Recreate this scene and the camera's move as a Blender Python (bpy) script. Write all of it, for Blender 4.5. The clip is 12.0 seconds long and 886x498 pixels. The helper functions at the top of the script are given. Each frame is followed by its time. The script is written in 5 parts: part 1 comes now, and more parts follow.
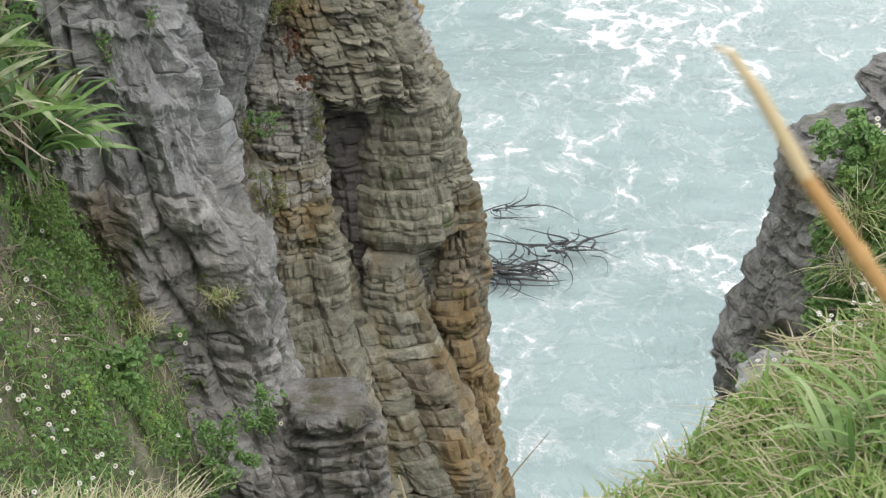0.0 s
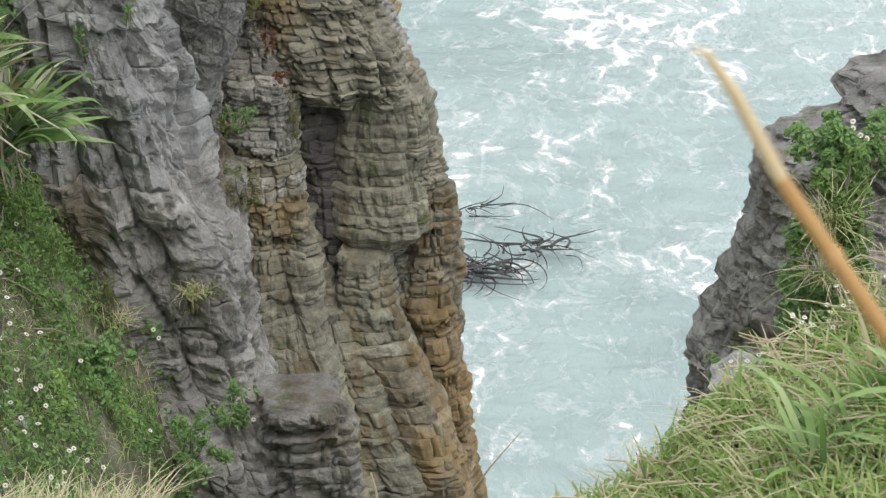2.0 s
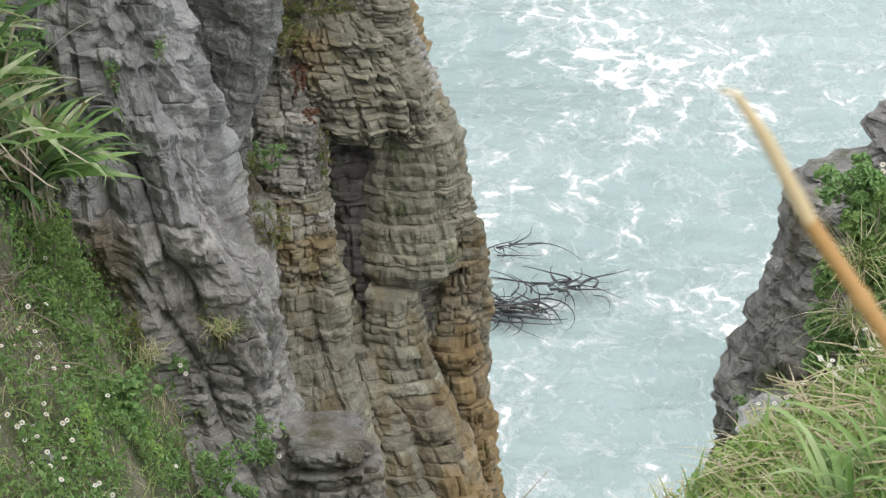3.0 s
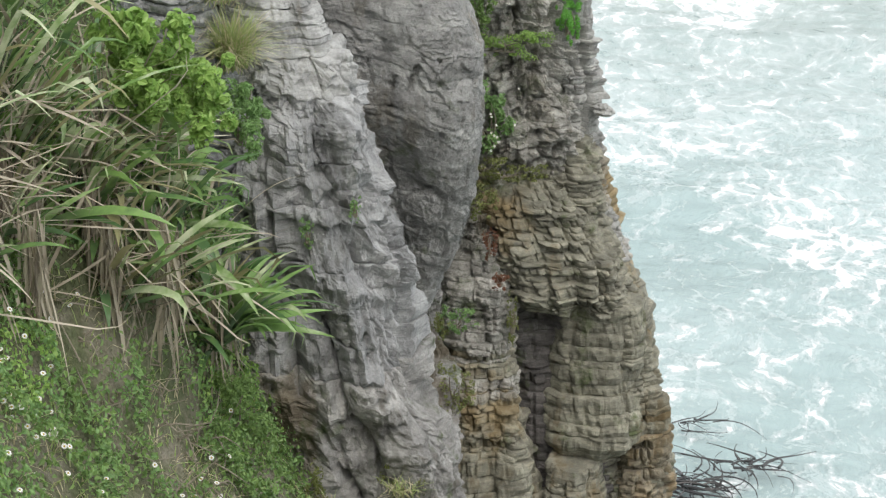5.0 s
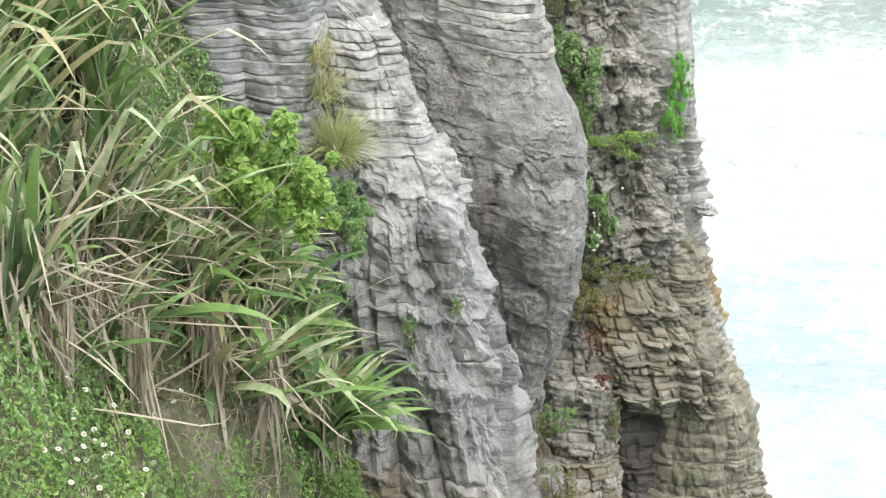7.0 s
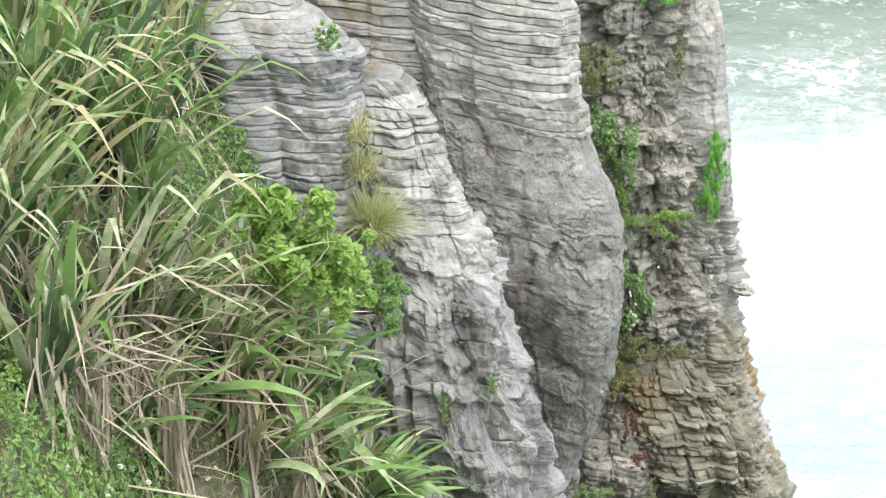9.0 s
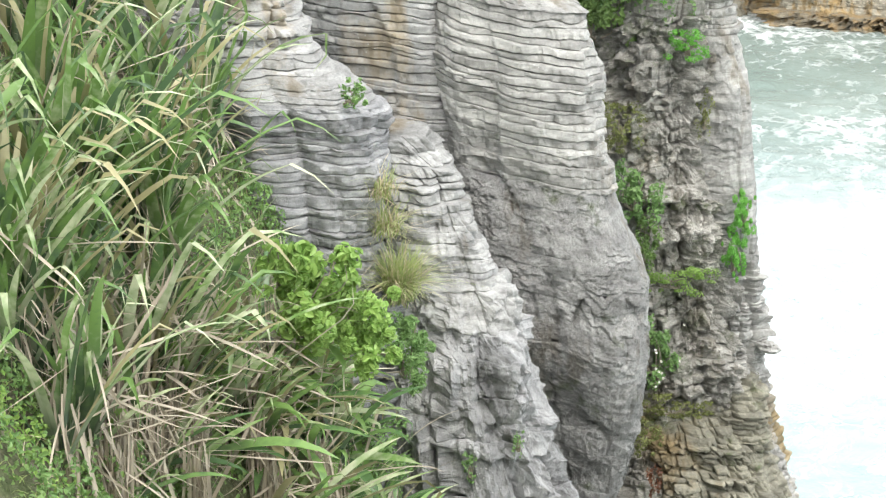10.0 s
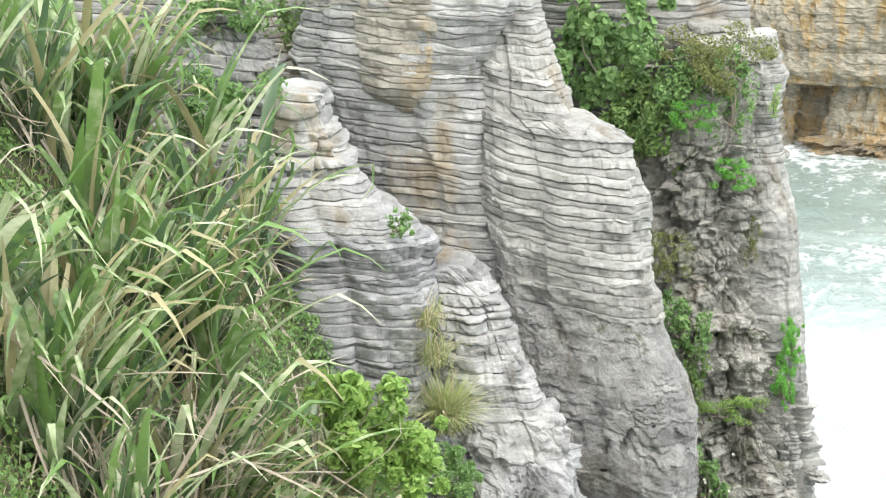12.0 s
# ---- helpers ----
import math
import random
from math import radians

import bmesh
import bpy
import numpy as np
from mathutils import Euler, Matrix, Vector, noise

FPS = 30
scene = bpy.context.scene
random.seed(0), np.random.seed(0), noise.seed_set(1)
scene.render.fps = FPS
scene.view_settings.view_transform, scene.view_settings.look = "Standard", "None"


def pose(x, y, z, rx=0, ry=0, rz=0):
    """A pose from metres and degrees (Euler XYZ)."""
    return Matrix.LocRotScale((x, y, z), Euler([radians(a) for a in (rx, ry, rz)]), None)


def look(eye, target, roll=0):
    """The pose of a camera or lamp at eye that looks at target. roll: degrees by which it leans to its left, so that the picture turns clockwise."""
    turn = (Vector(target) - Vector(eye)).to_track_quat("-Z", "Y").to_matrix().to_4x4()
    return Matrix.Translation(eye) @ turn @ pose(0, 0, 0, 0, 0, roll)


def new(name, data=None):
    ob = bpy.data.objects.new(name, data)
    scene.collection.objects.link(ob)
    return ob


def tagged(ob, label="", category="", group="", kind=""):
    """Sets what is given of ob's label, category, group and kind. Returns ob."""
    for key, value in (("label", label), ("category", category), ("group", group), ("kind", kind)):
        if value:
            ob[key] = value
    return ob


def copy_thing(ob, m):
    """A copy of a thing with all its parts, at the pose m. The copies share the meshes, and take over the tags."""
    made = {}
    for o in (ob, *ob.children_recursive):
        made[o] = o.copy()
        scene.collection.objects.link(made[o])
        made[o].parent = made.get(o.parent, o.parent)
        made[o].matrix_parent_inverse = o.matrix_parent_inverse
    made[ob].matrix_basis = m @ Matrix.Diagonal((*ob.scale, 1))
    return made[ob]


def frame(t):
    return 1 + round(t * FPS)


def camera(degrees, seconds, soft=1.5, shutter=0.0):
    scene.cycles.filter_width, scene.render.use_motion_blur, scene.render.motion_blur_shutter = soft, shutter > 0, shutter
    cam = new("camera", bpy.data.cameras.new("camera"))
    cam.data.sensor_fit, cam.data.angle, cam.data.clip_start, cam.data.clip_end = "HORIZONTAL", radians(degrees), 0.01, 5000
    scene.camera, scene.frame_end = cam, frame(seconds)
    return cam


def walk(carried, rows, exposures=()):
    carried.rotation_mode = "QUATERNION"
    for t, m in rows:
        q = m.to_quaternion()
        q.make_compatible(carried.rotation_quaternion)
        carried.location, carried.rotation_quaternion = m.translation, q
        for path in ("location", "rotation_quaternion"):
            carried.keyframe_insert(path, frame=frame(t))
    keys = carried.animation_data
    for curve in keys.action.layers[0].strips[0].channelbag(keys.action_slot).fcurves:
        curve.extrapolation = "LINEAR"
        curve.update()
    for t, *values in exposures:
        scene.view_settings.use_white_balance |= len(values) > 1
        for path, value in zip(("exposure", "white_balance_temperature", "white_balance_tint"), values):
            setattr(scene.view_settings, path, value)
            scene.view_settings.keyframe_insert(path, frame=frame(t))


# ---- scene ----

# ---- camera: a long lens, panned up and to the left from one standing point ----
EYE = 25.0
cam = camera(22.0, 12.0, soft=1.2)
cam.data.dof.use_dof, cam.data.dof.focus_distance, cam.data.dof.aperture_fstop = True, 11.5, 20.0
PAN = [
    (0.0, 0.0, -28.0, -0.9), (0.5, -0.26, -28.33, -0.74), (1.0, -0.55, -28.5, -0.35), (1.5, -0.74, -28.41, -0.11),
    (2.0, -0.72, -28.06, 0.08), (2.5, -0.47, -27.63, 0.19), (2.7, -0.32, -27.49, 0.25), (4.3, 3.47, -24.09, 0.57),
    (4.5, 4.07, -23.73, 0.61), (5.0, 5.31, -22.93, 0.82), (5.5, 6.31, -22.21, 0.69), (6.0, 7.32, -21.52, 0.35),
    (6.5, 8.04, -20.99, 0.19), (7.0, 8.11, -20.47, 0.11), (9.0, 9.07, -18.5, 0.08), (9.5, 9.41, -17.84, -0.03),
    (10.0, 9.74, -17.07, -0.02), (10.5, 10.05, -16.33, -0.08), (11.0, 10.39, -15.5, -0.06), (11.5, 10.68, -14.68, -0.09),
    (12.0, 10.95, -13.81, -0.54),
]
EXPOSURES = [(0.0, 0.1), (2.7, 0.12), (4.5, 0.25), (5.5, 0.42), (6.5, 0.85), (9.5, 1.0), (12.0, 1.05)]
walk(cam, [(t, pose(0, 0, EYE, 0, 0, yaw) @ pose(0, 0, 0, 90 + pitch, 0, 0) @ pose(0, 0, 0, 0, 0, roll)) for t, yaw, pitch, roll in PAN], EXPOSURES)

# ---- world: bright overcast sky, a veiled sun ----
SUN_EL, SUN_AZ = 52.0, 150.0
world = bpy.data.worlds.new("overcast_sky")
scene.world = world
world.use_nodes = True
wn, wl = world.node_tree.nodes, world.node_tree.links
sky = wn.new("ShaderNodeTexSky")
sky.sky_type, sky.sun_disc = "NISHITA", False
sky.sun_elevation, sky.sun_rotation = radians(SUN_EL), radians(SUN_AZ)
sky.dust_density, sky.air_density = 4.0, 1.0
cloud = wn.new("ShaderNodeMixRGB")
cloud.inputs[0].default_value = 0.75
cloud.inputs[2].default_value = (7.9, 8.1, 8.15, 1)
wl.new(sky.outputs[0], cloud.inputs[1])
wl.new(cloud.outputs[0], wn["Background"].inputs[0])
wn["Background"].inputs[1].default_value = 0.182
sun = new("sun", bpy.data.lights.new("sun", "SUN"))
sun.data.energy, sun.data.angle, sun.data.color = 0.8, radians(20), (1.0, 0.96, 0.9)
sun.matrix_world = look((-20 * math.sin(radians(SUN_AZ - 180)), -20 * math.cos(radians(SUN_AZ - 180)), 60), (0, 0, 0))


# ---- materials ----
def shader(name):
    m = bpy.data.materials.new(name)
    m.use_nodes = True
    return m, m.node_tree.nodes, m.node_tree.links, m.node_tree.nodes["Principled BSDF"]


def node(nodes, links, kind, ins=(), **props):
    n = nodes.new("ShaderNode" + kind)
    for key, v in props.items():
        setattr(n, key, v)
    for key, v in dict(ins).items():
        if hasattr(v, "is_output"):
            links.new(v, n.inputs[key])
        else:
            n.inputs[key].default_value = v
    return n


def ramp(nodes, links, fac, stops):
    n = nodes.new("ShaderNodeValToRGB")
    el = n.color_ramp.elements
    while len(el) < len(stops):
        el.new(0.5)
    for e, (p, c) in zip(el, stops):
        e.position, e.color = p, (*c, 1) if len(c) == 3 else c
    links.new(fac, n.inputs[0])
    return n.outputs[0]


def g(v):
    return (v, v, v)


def rock_material(name, dark, light, warm, warm_share, lichen=0.5, moss=0.0, bump=0.5, grain=5.0, plates=0.3, ledges=0.35):
    """Weathered limestone: mottled grey, brown iron stains, pale lichen specks, dark damp streaks."""
    m, n, l, b = shader(name)
    geo = node(n, l, "NewGeometry")
    pos = geo.outputs["Position"]
    info = node(n, l, "ObjectInfo")
    stretch = node(n, l, "VectorMath", {0: pos, 1: (1, 1, 0.35)}, operation="MULTIPLY").outputs[0]
    flat = node(n, l, "VectorMath", {0: pos, 1: (1, 1, grain)}, operation="MULTIPLY").outputs[0]
    big = node(n, l, "TexNoise", {"Vector": stretch, "Scale": 1.3, "Detail": 6.0, "Roughness": 0.65}).outputs[0]
    mid = node(n, l, "TexNoise", {"Vector": flat, "Scale": 3.0, "Detail": 8.0, "Roughness": 0.7}).outputs[0]
    fine = node(n, l, "TexNoise", {"Vector": pos, "Scale": 38.0, "Detail": 6.0, "Roughness": 0.75}).outputs[0]
    tone = node(n, l, "MixRGB", {0: 0.3, 1: mid, 2: fine}).outputs[0]
    base = ramp(n, l, tone, [(0.37, dark), (0.5, tuple(0.55 * a + 0.45 * c for a, c in zip(dark, light))), (0.62, light)])
    stain = ramp(n, l, big, [(0.62 - warm_share * 0.4, g(0)), (0.74 - warm_share * 0.4, g(1))])
    stain = node(n, l, "Math", {0: stain, 1: 0.85}, operation="MULTIPLY").outputs[0]
    col = node(n, l, "MixRGB", {0: stain, 1: base, 2: (*warm, 1)}, blend_type="MIX").outputs[0]
    tint = node(n, l, "MapRange", {0: info.outputs["Random"], 3: 0.82, 4: 1.16}).outputs[0]
    col = node(n, l, "MixRGB", {0: 1.0, 1: col, 2: tint}, blend_type="MULTIPLY").outputs[0]
    damp = node(n, l, "TexNoise", {"Vector": stretch, "Scale": 2.6, "Detail": 4.0, "Roughness": 0.6}).outputs[0]
    damp = ramp(n, l, damp, [(0.56, g(1)), (0.7, g(0.55))])
    col = node(n, l, "MixRGB", {0: 1.0, 1: col, 2: damp}, blend_type="MULTIPLY").outputs[0]
    if lichen:
        v = node(n, l, "TexVoronoi", {"Vector": pos, "Scale": 24.0, "Randomness": 1.0}).outputs["Distance"]
        spots = ramp(n, l, v, [(0.1, g(1)), (0.2, g(0))])
        where = node(n, l, "TexNoise", {"Vector": pos, "Scale": 2.2, "Detail": 3.0}).outputs[0]
        where = ramp(n, l, where, [(0.58, g(0)), (0.7, g(lichen))])
        spots = node(n, l, "Math", {0: spots, 1: where}, operation="MULTIPLY").outputs[0]
        col = node(n, l, "MixRGB", {0: spots, 1: col, 2: (0.62, 0.63, 0.6, 1)}).outputs[0]
    if moss:
        mn = node(n, l, "TexNoise", {"Vector": pos, "Scale": 2.8, "Detail": 7.0, "Roughness": 0.7}).outputs[0]
        mn = ramp(n, l, mn, [(0.6 - moss * 0.1, g(0)), (0.72 - moss * 0.1, g(0.8))])
        col = node(n, l, "MixRGB", {0: mn, 1: col, 2: (0.07, 0.1, 0.025, 1)}).outputs[0]
    l.new(col, b.inputs["Base Color"])
    b.inputs["Roughness"].default_value = 0.88
    b.inputs["Specular IOR Level"].default_value = 0.3
    rough = node(n, l, "TexNoise", {"Vector": pos, "Scale": 16.0, "Detail": 9.0, "Roughness": 0.7}).outputs[0]
    # broken plates: each chip stands at a height of its own
    bend = node(n, l, "TexNoise", {"Vector": pos, "Scale": 5.0, "Detail": 5.0, "Roughness": 0.7}).outputs["Color"]
    bend = node(n, l, "VectorMath", {0: bend, "Scale": 0.28}, operation="SCALE").outputs[0]
    bent = node(n, l, "VectorMath", {0: pos, 1: bend}, operation="ADD").outputs[0]
    h = rough
    for scale, share in ((4.5, 0.75), (13.0, 0.35)):
        chip = node(n, l, "TexVoronoi", {"Vector": bent, "Scale": scale}).outputs["Color"]
        h = node(n, l, "Math", {0: node(n, l, "SeparateXYZ", {0: chip}).outputs[0], 1: share * plates, 2: h}, operation="MULTIPLY_ADD").outputs[0]
    # short flaking ledges, each one overhanging the next below
    level = node(n, l, "TexNoise", {"Vector": pos, "Scale": 2.6, "Detail": 6.0, "Roughness": 0.62}).outputs[0]
    level = node(n, l, "Math", {0: level, 1: 5.0}, operation="MULTIPLY").outputs[0]
    level = node(n, l, "Math", {0: node(n, l, "SeparateXYZ", {0: pos}).outputs[2], 1: 9.0, 2: level}, operation="MULTIPLY_ADD").outputs[0]
    level = node(n, l, "Math", {0: level}, operation="FRACT").outputs[0]
    share = ramp(n, l, node(n, l, "TexNoise", {"Vector": pos, "Scale": 3.7, "Detail": 3.0}).outputs[0], [(0.4, g(0)), (0.6, g(ledges))])
    level = node(n, l, "Math", {0: level, 1: share}, operation="MULTIPLY").outputs[0]
    h = node(n, l, "Math", {0: h, 1: level}, operation="SUBTRACT").outputs[0]
    bp = node(n, l, "Bump", {"Height": h, "Strength": bump, "Distance": 0.065})
    l.new(bp.outputs[0], b.inputs["Normal"])
    return m


GREY = rock_material("grey_limestone", (0.215, 0.212, 0.2), (0.475, 0.47, 0.44), (0.3, 0.25, 0.17), 0.14, 0.7)
PALE = rock_material("pale_limestone", (0.225, 0.226, 0.218), (0.505, 0.505, 0.49), (0.4, 0.33, 0.22), 0.17, 0.7)
FACE = rock_material("massive_grey_limestone", (0.22, 0.222, 0.222), (0.51, 0.51, 0.505), (0.27, 0.24, 0.19), 0.14, 0.9, 0.0, 0.75, 0.8, 0.9, 0.3)
RUBBLE = rock_material("broken_limestone", (0.23, 0.225, 0.2), (0.58, 0.56, 0.51), (0.24, 0.2, 0.13), 0.25, 0.5, 0.5, 0.9, 5.0, 0.8, 0.4)
BROWN = rock_material("brown_bedded_limestone", (0.13, 0.126, 0.1), (0.36, 0.345, 0.27), (0.27, 0.2, 0.1), 0.3, 0.15, 0.3)
OCHRE = rock_material("ochre_stained_limestone", (0.12, 0.105, 0.08), (0.33, 0.29, 0.21), (0.31, 0.215, 0.1), 0.4, 0.1, 0.15)
SHADY = rock_material("dark_brownish_limestone", (0.185, 0.179, 0.17), (0.475, 0.462, 0.44), (0.22, 0.18, 0.12), 0.2, 0.6, 0.35, 0.8, 2.0, 0.8, 0.3)
HUNG = rock_material("smooth_hanging_limestone", (0.2, 0.198, 0.19), (0.46, 0.455, 0.435), (0.26, 0.22, 0.16), 0.2, 0.6, 0.15, 1.0, 1.6, 0.25, 0.9)
WARM = rock_material("warm_layered_limestone", (0.21, 0.195, 0.165), (0.48, 0.455, 0.39), (0.38, 0.29, 0.17), 0.34, 0.4)
SLATE = rock_material("blue_grey_limestone", (0.18, 0.183, 0.187), (0.445, 0.447, 0.447), (0.27, 0.24, 0.19), 0.1, 0.6)
# low albedo: the shade under the brow is painted into this rock
RECESS_SHADE = rock_material("shade_darkened_limestone", (0.075, 0.07, 0.068), (0.2, 0.185, 0.175), (0.15, 0.125, 0.09), 0.2, 0.1, 0.2, 0.7)
FAR = rock_material("distant_ochre_cliff", (0.16, 0.145, 0.11), (0.42, 0.39, 0.31), (0.36, 0.25, 0.11), 0.34, 0.0, 0.0, 0.6)


def leaf_material(name, low, high, tip=None, rough=0.45, glow=0.3, middle=None):
    """Leaves: colour varied per leaf, paler veins along them, a dry tip where the plant has one; light shines through."""
    m, n, l, b = shader(name)
    info = node(n, l, "ObjectInfo").outputs["Random"]
    isl = node(n, l, "NewGeometry").outputs["Random Per Island"]
    r = node(n, l, "Math", {0: info, 1: isl}, operation="ADD").outputs[0]
    r = node(n, l, "Math", {0: r}, operation="FRACT").outputs[0]
    pos = node(n, l, "NewGeometry").outputs["Position"]
    nz = node(n, l, "TexNoise", {"Vector": pos, "Scale": 9.0, "Detail": 4.0}).outputs[0]
    r = node(n, l, "Math", {0: r, 1: nz}, operation="ADD").outputs[0]
    r = node(n, l, "Math", {0: r, 1: 0.5}, operation="MULTIPLY").outputs[0]
    col = node(n, l, "MixRGB", {0: r, 1: (*low, 1), 2: (*high, 1)}).outputs[0]
    if middle:
        col = ramp(n, l, r, [(0.29, low), (0.46, middle), (0.55, middle), (0.75, high)])
    if tip:
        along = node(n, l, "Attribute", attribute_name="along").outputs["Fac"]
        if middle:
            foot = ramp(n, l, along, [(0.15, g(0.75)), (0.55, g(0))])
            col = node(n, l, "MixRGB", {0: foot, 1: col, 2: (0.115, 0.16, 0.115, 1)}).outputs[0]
        k = node(n, l, "Math", {0: info, 1: 0.15}, operation="MULTIPLY").outputs[0]
        k = node(n, l, "Math", {0: along, 1: k}, operation="ADD").outputs[0]
        k = node(n, l, "Math", {0: nz, 1: 0.16, 2: k}, operation="MULTIPLY_ADD").outputs[0]
        k = ramp(n, l, k, [(1.0, g(0)), (1.07, g(1))])
        kind = node(n, l, "Math", {0: node(n, l, "Math", {0: info, 1: 7.3}, operation="MULTIPLY").outputs[0]}, operation="FRACT").outputs[0]
        ends = ramp(n, l, kind, [(0.3, tip), (0.55, tuple(min(0.85, 1.25 * c) for c in tip)), (0.85, (0.42, 0.27, 0.13))])
        col = node(n, l, "MixRGB", {0: k, 1: col, 2: ends}).outputs[0]
    l.new(col, b.inputs["Base Color"])
    b.inputs["Roughness"].default_value = rough
    tr = node(n, l, "BsdfTranslucent", {0: col})
    mix = node(n, l, "MixShader", {0: glow, 1: b.outputs[0], 2: tr.outputs[0]})
    l.new(mix.outputs[0], n["Material Output"].inputs[0])
    return m


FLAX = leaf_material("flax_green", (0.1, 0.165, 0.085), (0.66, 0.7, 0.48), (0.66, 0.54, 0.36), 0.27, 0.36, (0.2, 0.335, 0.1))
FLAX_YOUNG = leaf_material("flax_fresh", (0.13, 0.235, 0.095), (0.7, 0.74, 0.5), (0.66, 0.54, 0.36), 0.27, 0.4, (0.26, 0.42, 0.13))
FLAX_OLD = leaf_material("flax_yellowing", (0.2, 0.2, 0.09), (0.52, 0.47, 0.27), (0.66, 0.54, 0.36), 0.4, 0.25)
FLAX_DRY = leaf_material("flax_dry", (0.19, 0.155, 0.11), (0.68, 0.61, 0.49), None, 0.7, 0.15)
LEAF = leaf_material("shrub_leaf", (0.105, 0.22, 0.07), (0.35, 0.53, 0.2), None, 0.45, 0.36)
LEAF_DARK = leaf_material("dark_shrub_leaf", (0.1, 0.18, 0.055), (0.28, 0.42, 0.13))
MOSS = leaf_material("bright_moss", (0.1, 0.31, 0.045), (0.24, 0.56, 0.1), None, 0.6, 0.3)
LEAF_LIME = leaf_material("lime_leaf", (0.18, 0.34, 0.07), (0.47, 0.64, 0.2), None, 0.4, 0.4)
GRASS = leaf_material("grass_green", (0.22, 0.32, 0.09), (0.6, 0.67, 0.31), (0.4, 0.34, 0.16), 0.45, 0.45)
STRAW = leaf_material("grass_straw", (0.42, 0.34, 0.2), (0.82, 0.75, 0.56), None, 0.6, 0.35)
PETAL = leaf_material("white_petal", (0.75, 0.74, 0.72), (0.85, 0.84, 0.82), None, 0.6, 0.2)
REED_PALE = leaf_material("reed_tip", (0.66, 0.52, 0.3), (0.8, 0.7, 0.48), None, 0.55, 0.1)
REED = leaf_material("reed_stem", (0.48, 0.26, 0.09), (0.6, 0.38, 0.16), None, 0.55, 0.05)
CENTRE = leaf_material("daisy_centre", (0.4, 0.28, 0.03), (0.5, 0.36, 0.05), None, 0.8, 0.0)
KELP = leaf_material("bull_kelp", (0.028, 0.029, 0.03), (0.055, 0.052, 0.05), None, 0.25, 0.05)
TWIG = leaf_material("twig_bark", (0.2, 0.17, 0.13), (0.34, 0.3, 0.24), None, 0.85, 0.0)


def soil_material():
    m, n, l, b = shader("banked_soil_and_moss")
    pos = node(n, l, "NewGeometry").outputs["Position"]
    a = node(n, l, "TexNoise", {"Vector": pos, "Scale": 2.0, "Detail": 8.0, "Roughness": 0.7}).outputs[0]
    c = node(n, l, "TexNoise", {"Vector": pos, "Scale": 30.0, "Detail": 5.0}).outputs[0]
    col = ramp(n, l, a, [(0.36, (0.08, 0.105, 0.04)), (0.5, (0.13, 0.135, 0.075)), (0.64, (0.24, 0.215, 0.165))])
    col = node(n, l, "MixRGB", {0: 0.5, 1: col, 2: c}, blend_type="OVERLAY").outputs[0]
    l.new(col, b.inputs["Base Color"])
    b.inputs["Roughness"].default_value = 0.95
    bp = node(n, l, "Bump", {"Height": c, "Strength": 0.8, "Distance": 0.05})
    l.new(bp.outputs[0], b.inputs["Normal"])
    return m


